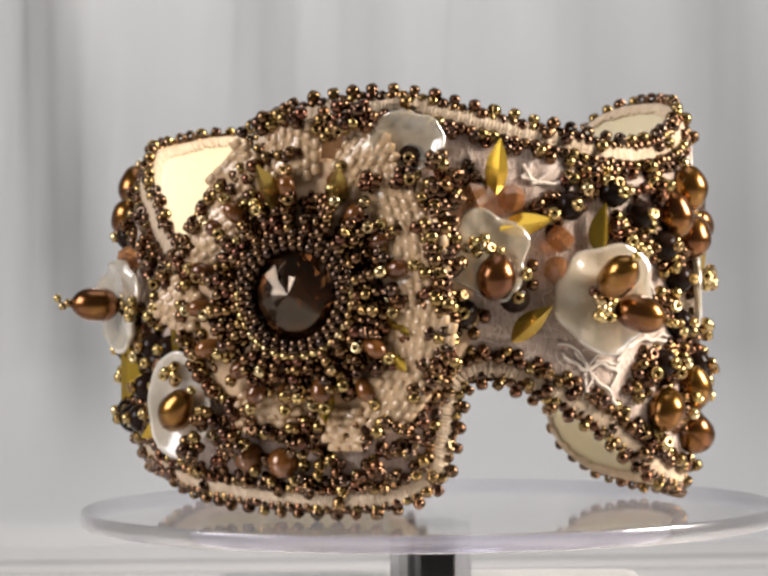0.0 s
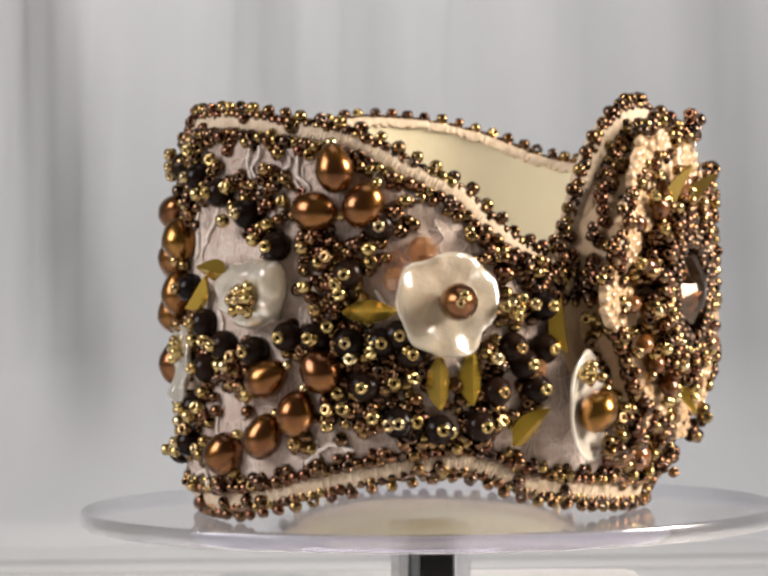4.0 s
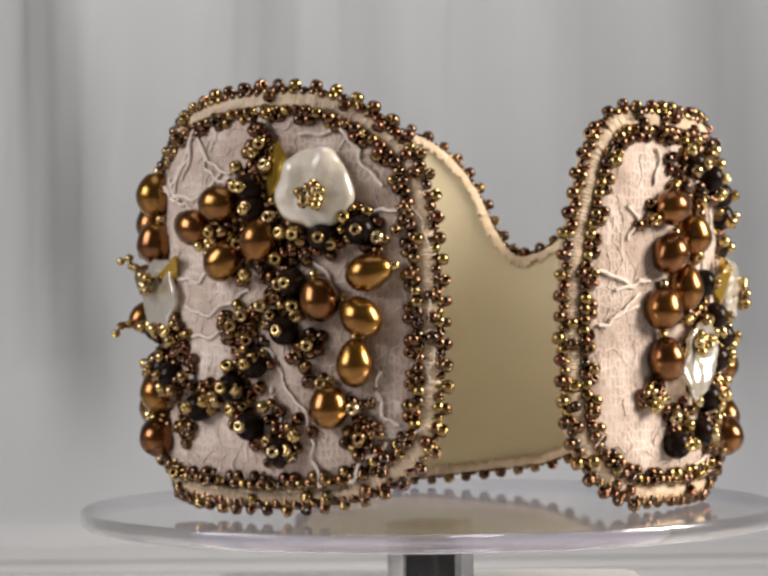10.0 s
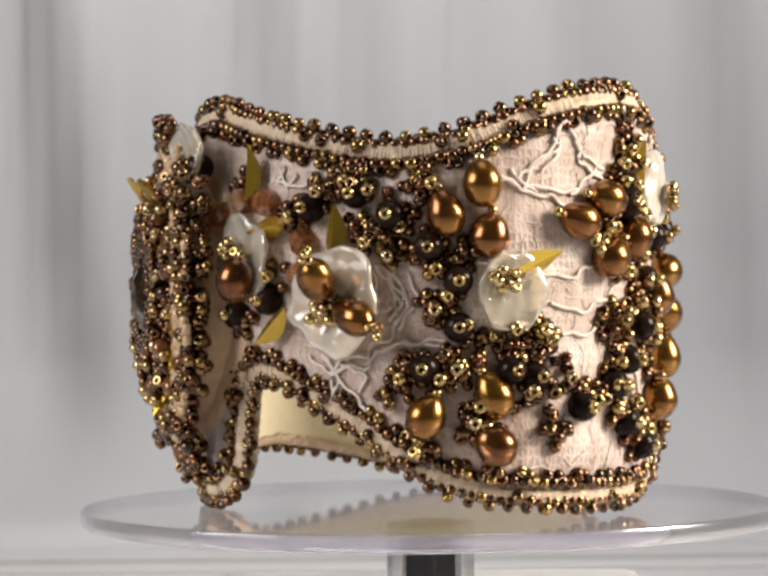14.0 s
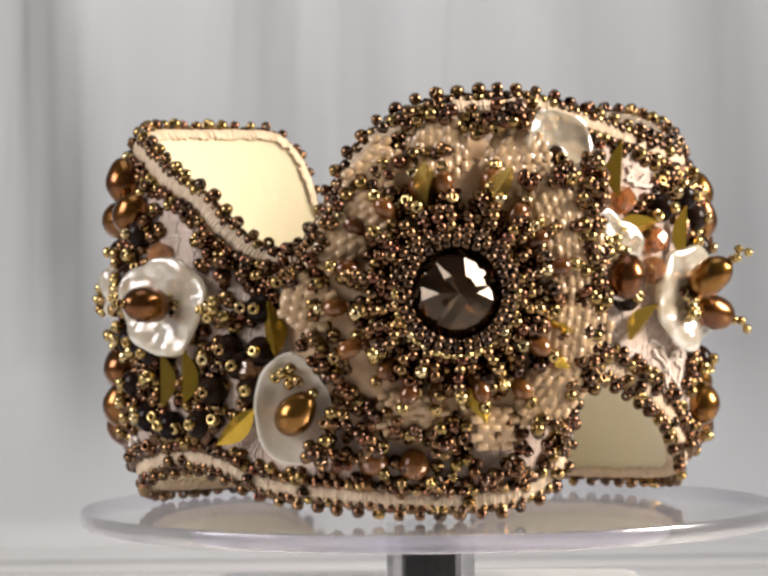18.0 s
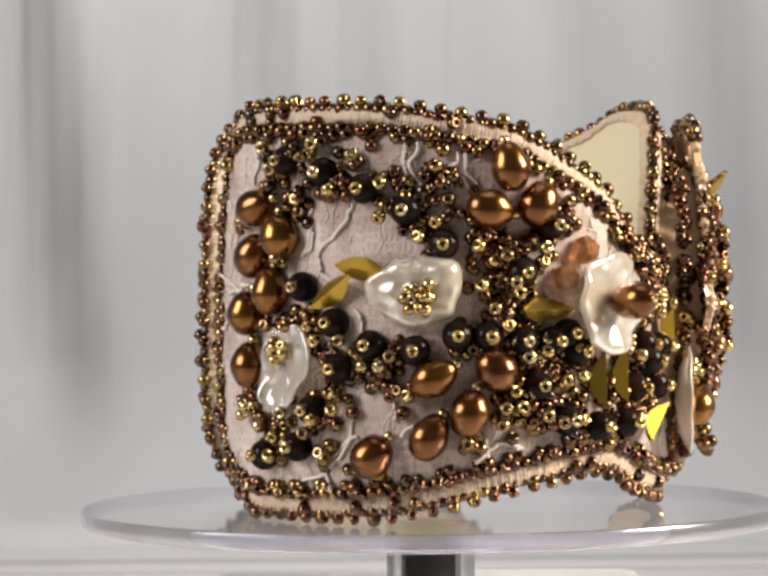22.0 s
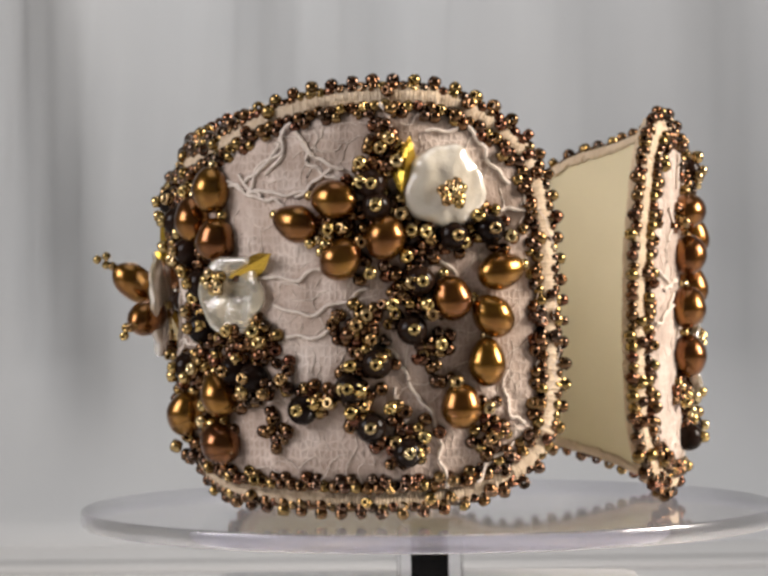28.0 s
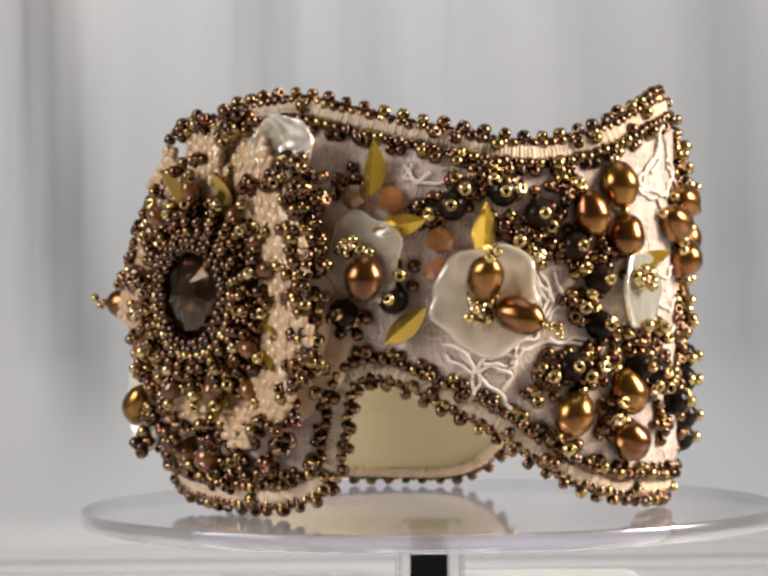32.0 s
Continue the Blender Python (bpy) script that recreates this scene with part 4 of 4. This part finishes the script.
def flower():
    v, f = lathe([(0.02, 6.0), (5.0, 6.0), (8.2, 5.6), (11.5, 4.2), (14.5, 4.2), (16.9, 4.3), (17.5, 3.6), (17.7, -3.5)], 40)
    pts = [tuple(on_cuff(FS + x, FZ + y, -0.2)) if h < 0 else tuple((bloom(math.hypot(x, y), math.degrees(math.atan2(y, x)), h)).translation) for x, y, h in v]
    ring = []
    for k in range(36):
        a, r = -2 * math.pi * k / 36, 21.0
        while not inside(r * math.cos(a), r * math.sin(a), 3.6):
            r -= 0.3
        ring.append((FS + r * math.cos(a), FZ + r * math.sin(a)))
    part("flower_backing", band_mesh("flower_backing", smooth_loop(ring, 0.5), 0.2, 0.75, M_felt, 30, 0.7, 0.55, 1.0), None, bracelet, "tan felt ground round the beaded flower")
    body = part("flower", raw_mesh("flower", pts, f, M_felt), M_felt, bracelet, "beaded flower with brown bead fringe and beige petals")
    rng = random.Random(21)
    foil = crystal_mesh("foil", M_foil, (0.1, (1.6, 0.7), (3.6, 1.5), (5.9, 0.6)), 4)
    gem = part("crystal", crystal_mesh("crystal", M_crystal, (3.6, (2.4, 3.0), (4.6, 1.9), (6.1, 0.4)), 5), None, body, "smoky brown faceted crystal with amber glints", m=bloom(0, 0, 6.3))
    part("foil", foil, None, gem, "bronze foil back of the crystal", m=gem.matrix_basis)
    ring = Beads()
    for r, h, count, size in ((6.3, 8.0, 32, 0.9), (7.1, 8.1, 34, 0.9)):
        for k in range(count):
            a = 360 * (k + (0.5 if count % 8 else 0)) / count
            ring.add(bloom(r, a, h + rng.uniform(-0.25, 0.25)) @ pose(0, 0, 0, 90 + rng.uniform(-30, 30), rng.uniform(-35, 35), 0), size=size)
    ring.part("bezel_ring", M_dark, body, "rings of dark bronze seed beads round the crystal", 150, "bezel_bead", M_dark_one)
    # the front row's upper arc is coloured dark in place of shade on gold
    gold, shaded_row = Beads(), Beads()
    for r, h in ((7.9, 8.0), (8.1, 6.8), (8.0, 5.4)):
        for k in range(36):
            (shaded_row if h > 7 and math.sin(radians(10 * k)) > 0.15 else gold).add(bloom(r, 10 * k + (5 if r > 7.9 else 0), h) @ pose(0, 0, 0, 90, 0, 0), TUBE_V, TUBE_F, 0.88)
    shaded_row.part("bezel_row", M_dark, body, "upper arc of the gold tube beads, its shade put into a dark colour", 110, "dark_tube_bead", M_dark_one)
    gold.part("bezel_band", M_gold, body, "band of gold tube beads", 110, "tube_bead", M_gold_one)
    # stems that radiate from the bezel, some ending in a brown drop and a gold bead
    fringe, drop = Beads(), drop_mesh("drop_bead", M_amber)
    for layer in range(4):
        count = 28
        for k in range(count):
            a = 360 * (k + layer / 4 + rng.uniform(-0.3, 0.3)) / count
            reach = rng.uniform(10.0, 13.2) + 0.5 * layer
            r, lift = 8.5, 7.8 - 1.25 * layer + rng.uniform(-0.3, 0.4)
            while r < reach:
                h = lift + 1.2 * math.sin((r - 8.3) / 5 * 2.2) - 0.30 * (r - 8.3)
                fringe.add(tumble(bloom(r, a + rng.uniform(-2.5, 2.5), h) @ pose(0, 0, 0, 0, 90, 0), rng, 40), size=rng.choice((0.9, 0.9, 1.0)))
                r += 1.12
            if layer in (1, 2) and k % 3 == layer % 3:
                part("drop_bead", drop, None, body, m=bloom(r + 0.7, a, h + 0.3) @ pose(0, 0, 0, 0, 75, 0))
                seed_bead(tumble(bloom(r + 3.0, a, h + 0.2), rng, 40), body, True, 1.0, "gold_bead")
            elif k % 2:
                seed_bead(tumble(bloom(r + 0.1, a, h), rng, 60), body, True, 1.0, "gold_bead")
    rng.shuffle(fringe.all)
    fringe.part("bead_fringe", M_fringe, body, "fringe of bronze and gold bead stems", 200, "fringe_bead", M_fringe_one)
    # petals stitched from beige beads: middle, half length along, half width, turn
    petals = ((-13.8, 8.0, 5.2, 3.3, 32), (-18.3, -1.2, 2.9, 3.2, 20), (-10.6, 15.8, 3.6, 3.0, 40), (-1.6, 18.4, 3.0, 3.4, 90), (8.4, 16.8, 4.0, 3.2, 60),
              (13.0, 11.6, 3.6, 3.6, 110), (14.8, 4.6, 4.6, 3.9, 95), (15.6, -5.2, 3.4, 4.2, 80), (12.4, -12.6, 4.4, 3.4, 50), (-5.4, -14.6, 3.8, 2.4, 10), (5.4, -17.2, 2.2, 2.4, 0))
    for px, py, la, lb, turn in petals:
        pet = Beads()
        c, sn = math.cos(radians(turn)), math.sin(radians(turn))
        la, lb = la * 1.2, lb * 1.18
        sheet_v, sheet_f = [], []

        def height(gx, gy, y):
            r = math.hypot(gx, gy)
            return 4.6 - 0.08 * (r - 11) + 0.13 * max(0.0, gx - 6) + 0.7 * math.cos(1.3 * y / lb) + 0.35 * noise.noise((gx * 0.4, gy * 0.4, 2))

        for i in range(-6, 7):
            for j in range(-6, 7):
                x, y = i * 1.60 + (0.80 if j % 2 else 0), j * 1.12
                if abs(x / la) ** 2.6 + abs(y / lb) ** 2.6 > 1:
                    continue
                gx, gy = px + x * c - y * sn, py + x * sn + y * c
                if not inside(gx, gy, 1.0):
                    continue
                a = math.degrees(math.atan2(gy, gx))
                pet.add(tumble(bloom(math.hypot(gx, gy), a, height(gx, gy, y) + rng.uniform(-0.12, 0.12), turn - a) @ pose(0, 0, 0, 0, 90, 0), rng, 6), PET_V, PET_F, 0.92)
        reach = []
        for k in range(24):
            q = 1.0
            while q > 0.05:
                x, y = la * q * math.cos(k * math.pi / 12), lb * q * math.sin(k * math.pi / 12)
                if inside(px + x * c - y * sn, py + x * sn + y * c, 1.2):
                    break
                q -= 0.05
            reach.append(q)
        for i in range(9):
            for k in range(24):
                q = i / 8 * 0.96 * reach[k]
                x, y = la * q * math.cos(k * math.pi / 12), lb * q * math.sin(k * math.pi / 12)
                gx, gy = px + x * c - y * sn, py + x * sn + y * c
                sheet_v.append(tuple(bloom(math.hypot(gx, gy), math.degrees(math.atan2(gy, gx)), height(gx, gy, y) + 0.40 - (0.9 if i == 8 else 0)).translation))
        sheet_f = [(i * 24 + k, i * 24 + (k + 1) % 24, i * 24 + 24 + (k + 1) % 24, i * 24 + 24 + k) for i in range(8) for k in range(24)]
        if inside(px, py, 3.0):
            part("petal_base", raw_mesh("petal_base", sheet_v, sheet_f, M_petal), None, body)
        if pet.all:
            pet.part("petal", M_petal, body, "petal of beige stitched glass beads")
    # dark clumps between and round the petals
    edge = Beads()
    for x, y, n, sp in ((-15.6, 16.6, 16, 1.8), (-17.4, 13.2, 14, 1.8), (-19.4, 9.8, 12, 1.6), (-8.8, 22.4, 14, 1.8), (-4.8, 22.8, 14, 1.8), (-1.2, 23.4, 12, 1.8),
                        (3.0, 21.6, 16, 1.8), (6.2, 22.4, 12, 1.8), (9.5, 13.6, 8, 1.5), (14.6, 14.6, 12, 1.7), (8.8, 22.6, 8, 1.6), (12.4, 8.2, 6, 1.2), (16.6, 8.2, 8, 1.2), (13.0, -0.4, 8, 1.3), (16.8, -0.6, 8, 1.3)):
        clump(edge, x, y, 4.6 + (1.3 if x > 6 else 0), n, sp, rng)
    for x, y, n, sp in ((-18.8, 6.0, 12, 1.8), (-21.0, 2.6, 12, 2.0), (-17.0, 2.6, 14, 1.8), (-13.4, 2.4, 12, 1.6), (-16.4, -5.4, 12, 1.7), (-13.2, -8.0, 10, 1.7), (-9.2, -15.2, 14, 1.8),
                        (-10.2, -18.2, 12, 1.8), (-1.6, -18.6, 16, 2.0), (1.4, -20.6, 12, 1.8), (7.6, -17.6, 14, 1.9), (8.6, -21.0, 12, 1.8), (6.0, -16.6, 10, 1.6), (15.6, -10.0, 10, 1.6),
                        (14.6, -15.0, 14, 1.8), (13.4, -19.4, 12, 1.7), (-14.6, -15.8, 10, 1.8)) + ((-12.5, -21.5, 12, 2.0), (-6.5, -23.0, 14, 2.0), (-1.5, -24.0, 14, 2.0),
                        (4.5, -23.6, 16, 2.0), (9.5, -23.6, 14, 1.8), (-17.5, -19.5, 10, 2.0), (0.5, -17.0, 10, 1.6)):
        clump(edge, x, y, 3.8 if y > -20 else 1.8, n - 1 if y > -20 else n // 2, sp, rng)
    for y in range(-11, 18, 3):
        clump(edge, 18.9 + rng.uniform(-0.8, 0.8), y + 0.5, 5.6, 8, 1.3, rng)
        clump(edge, 19.4 + rng.uniform(-0.5, 0.5), y - 1.0, 3.6, 7, 1.3, rng)
    for a in range(95, 265, 8):
        for r, h in ((18.6, 1.2), (18.0, 4.6)):
            clump(edge, r * math.cos(radians(a)), r * math.sin(radians(a)), h, 4, 1.1, rng)
    for x, y in ((16.8, 12.0), (17.4, 3.4), (17.2, -8.8), (15.8, -12.6), (11.0, -16.8), (10.6, 7.4), (11.2, -9.2), (17.6, 6.0), (13.8, -17.2)):
        clump(edge, x, y, 6.0, 5, 1.1, rng)
    for a in range(0, 360, 24):
        clump(edge, 12.4 * math.cos(radians(a)), 12.4 * math.sin(radians(a)), 6.6, 4, 1.0, rng)
    for k in range(9):
        a = rng.uniform(0, 360)
        r = rng.uniform(13, 16)
        clump(edge, r * math.cos(radians(a)), r * math.sin(radians(a)), 4.4, 5, 1.2, rng)
    edge.part("petal_edge_bead_row", M_bronze, body, "dark bronze beads edging the petals", 300, "petal_edge_bead", M_bronze_one)
    for x, y, spin, h, tip in ((-3.8, 14.0, -8, 6.8, 30), (5.8, 13.6, 28, 6.8, 30), (12.0, -7.6, 130, 5.2, 10), (12.0, -3.6, 115, 5.2, 10), (3.0, -13.2, 165, 5.4, 10)):
        part("leaf_bead", LEAF, None, body, "mustard-gold faceted leaf bead", m=bloom(math.hypot(x, y), math.degrees(math.atan2(y, x)), h, -math.degrees(math.atan2(y, x)) - spin) @ pose(0, 0, 0, tip, 0, 0))
    return body


flower()
amber = ball_mesh("amber_bead", 2.1, M_amber)
for s, z in ((-12.0, 8.4), (-7.0, 7.8)):
    part("amber_bead", amber, None, bracelet, "amber-brown glass bead", m=seat(s, z, 1.7))

# ------------------------------------------------------------------ stand, table and room
PLATE_TOP = 0.0002


def turntable():
    top = tagged(new("turntable"), "clear round acrylic display plate on a square post", "turntable")
    t, r, e = 0.0024, 0.0486, 0.0004
    v, f = lathe([(0.00001, 0), (r - e, 0), (r - 0.3 * e, -0.3 * e), (r, -e), (r, -t + e), (r - 0.3 * e, -t + 0.3 * e), (r - e, -t), (0.00001, -t)], 128)
    me = raw_mesh("plate", v.tolist(), f, M_acrylic)
    me.polygons.foreach_set("use_smooth", [abs(p.normal.z) < 0.99 for p in me.polygons])
    me.materials.append(M_acrylic_edge)
    me.polygons.foreach_set("material_index", [int(abs(p.normal.z) < 0.99) for p in me.polygons])
    for edge in me.edges:
        a, b = (me.vertices[i].co for i in edge.vertices)
        edge.use_edge_sharp = abs(a.z - b.z) < 1e-7 and abs(math.hypot(a.x, a.y) - (r - e)) < 1e-6 and abs(math.hypot(b.x, b.y) - (r - e)) < 1e-6
    ob = part("plate", me, None, top, "thin clear acrylic disc", m=pose(0, 0, PLATE_TOP))
    ob.visible_shadow = False
    part("post", box_bm(0.0052, 0.0052, 0.0099, 0.0003), M_chrome, top, "dark square metal post", m=pose(0, 0, PLATE_TOP - t - 0.00499), smooth=False)
    ob = part("sleeve", box_bm(0.0090, 0.0090, 0.0098, 0.0004), M_acrylic, top, "clear acrylic sleeve", m=pose(0, 0, PLATE_TOP - t - 0.00500), smooth=False)
    ob.visible_shadow = False
    return top


stand = turntable()
plinth = tagged(part("plinth", box_bm(0.065, 0.060, 0.0374, 0.003, 3), M_base, m=pose(0, 0, -0.0121 - 0.0187)), "white plastic block under the display plate", "plinth")
TABLE = -0.0495


def sheet(name, verts, faces, mat, kind="structure", label=""):
    return tagged(new(name, raw_mesh(name, verts, faces, mat)), label, kind=kind)


tagged(part("table", box_bm(2.4, 1.7, 0.03, 0.003), M_table, m=pose(0, -0.17, TABLE - 0.015)), "plain white table top", kind="structure")


# thin darker sheet that stands in for a soft shadow line on the table
tagged(part("table_shadow_strip", box_bm(2.3, 0.034, 0.0006), M_shadow_strip, m=pose(0, 0.396, TABLE + 0.0003)), "grey strip across the table, a painted soft shadow line", kind="structure")


def curtain():
    """Pale cloth hanging behind, with soft folds."""
    n = 240
    levels = [(0.62, TABLE + 1.3 - 0.1 * k) for k in range(13)] + [(0.62 - 0.07 * (1 - math.cos(radians(a))), TABLE + 0.0712 - 0.07 * math.sin(radians(a))) for a in range(10, 91, 10)] + [(0.46, TABLE + 0.0008)]
    levels.reverse()
    m = len(levels) - 1
    v, f = [], []
    for y, z in levels:
        ease = min(1.0, max(0.0, (z - TABLE) / 0.07))
        for i in range(n + 1):
            x = -1.2 + 2.4 * i / n
            lean = x + 0.10 * (z - 0.05)
            fold = 0.042 * noise.noise((lean * 24, z * 0.5, 0)) * (0.35 + 0.9 / (1 + math.exp(30 * (x + 0.02)))) + 0.014 * noise.noise((lean * 9, z * 0.4, 4))
            v.append((x, y + fold * ease, z))
    for j in range(m):
        for i in range(n):
            a = j * (n + 1) + i
            f.append((a, a + 1, a + n + 2, a + n + 1))
    ob = sheet("backdrop_curtain", v, f, M_curtain, label="pale grey-white cloth curtain with soft folds")
    so = ob.modifiers.new("thickness", "SOLIDIFY")
    so.thickness = 0.002


curtain()
# closed shell out of view, added to bounce light and show in reflections
for name, size, at in (("bounce_wall_left", (0.1, 2.4, 1.5), (-1.25, -0.2, 0.65)), ("bounce_wall_right", (0.1, 2.4, 1.5), (1.25, -0.2, 0.65)), ("bounce_wall_front", (2.6, 0.1, 1.5), (0, -1.45, 0.65)),
                       ("bounce_wall_back", (2.6, 0.1, 1.5), (0, 1.05, 0.65)), ("bounce_ceiling", (2.6, 2.6, 0.1), (0, -0.2, 1.45)), ("floor", (2.6, 2.6, 0.1), (0, -0.2, -0.15))):
    tagged(part(name, box_bm(*size), M_bounce, m=pose(*at), smooth=False), "unseen plain grey room shell, added to bounce light", kind="structure")


# ------------------------------------------------------------------ what moves
def motions():
    turns = ((0, 0.07), (0.5, 11.05), (1, 22.03), (1.5, 32.78), (2, 43.52), (2.5, 54.42), (4.5, 97.98), (5, 108.14), (5.5, 119.00), (6, 129.86), (6.5, 140.32), (7, 151.21), (7.5, 163.17), (8, 174.03), (8.5, 184.10), (9, 195.00), (9.5, 206.08), (10, 217.23), (10.5, 228.58), (11, 239.34), (11.5, 248.58), (12, 259.72), (12.5, 271.23), (13, 282.43), (13.5, 293.27), (14, 303.96), (14.5, 314.79), (16.5, 357.43), (17, 368.67), (17.5, 379.92), (18, 390.66), (18.5, 401.22), (19, 412.12), (19.5, 422.95), (20, 434.07), (20.5, 444.42), (21, 455.30), (21.5, 466.27), (22, 477.02), (22.5, 487.94), (23, 498.29), (23.5, 508.95), (24, 520.66), (24.5, 531.98), (25, 542.67), (25.5, 553.13), (27.5, 596.27), (28, 606.29), (28.5, 617.33), (29, 628.82), (29.5, 639.90), (30, 650.90), (30.5, 661.26), (31, 672.28), (31.5, 683.03), (32, 693.88))
    rows = [(t, pose(0, 0, 0, 0, 0, a)) for t, a in turns]
    walk(bracelet, rows)
    walk(stand, [(t, pose(0, 0, 0, 0, 0, a + 20)) for t, a in turns])


motions()
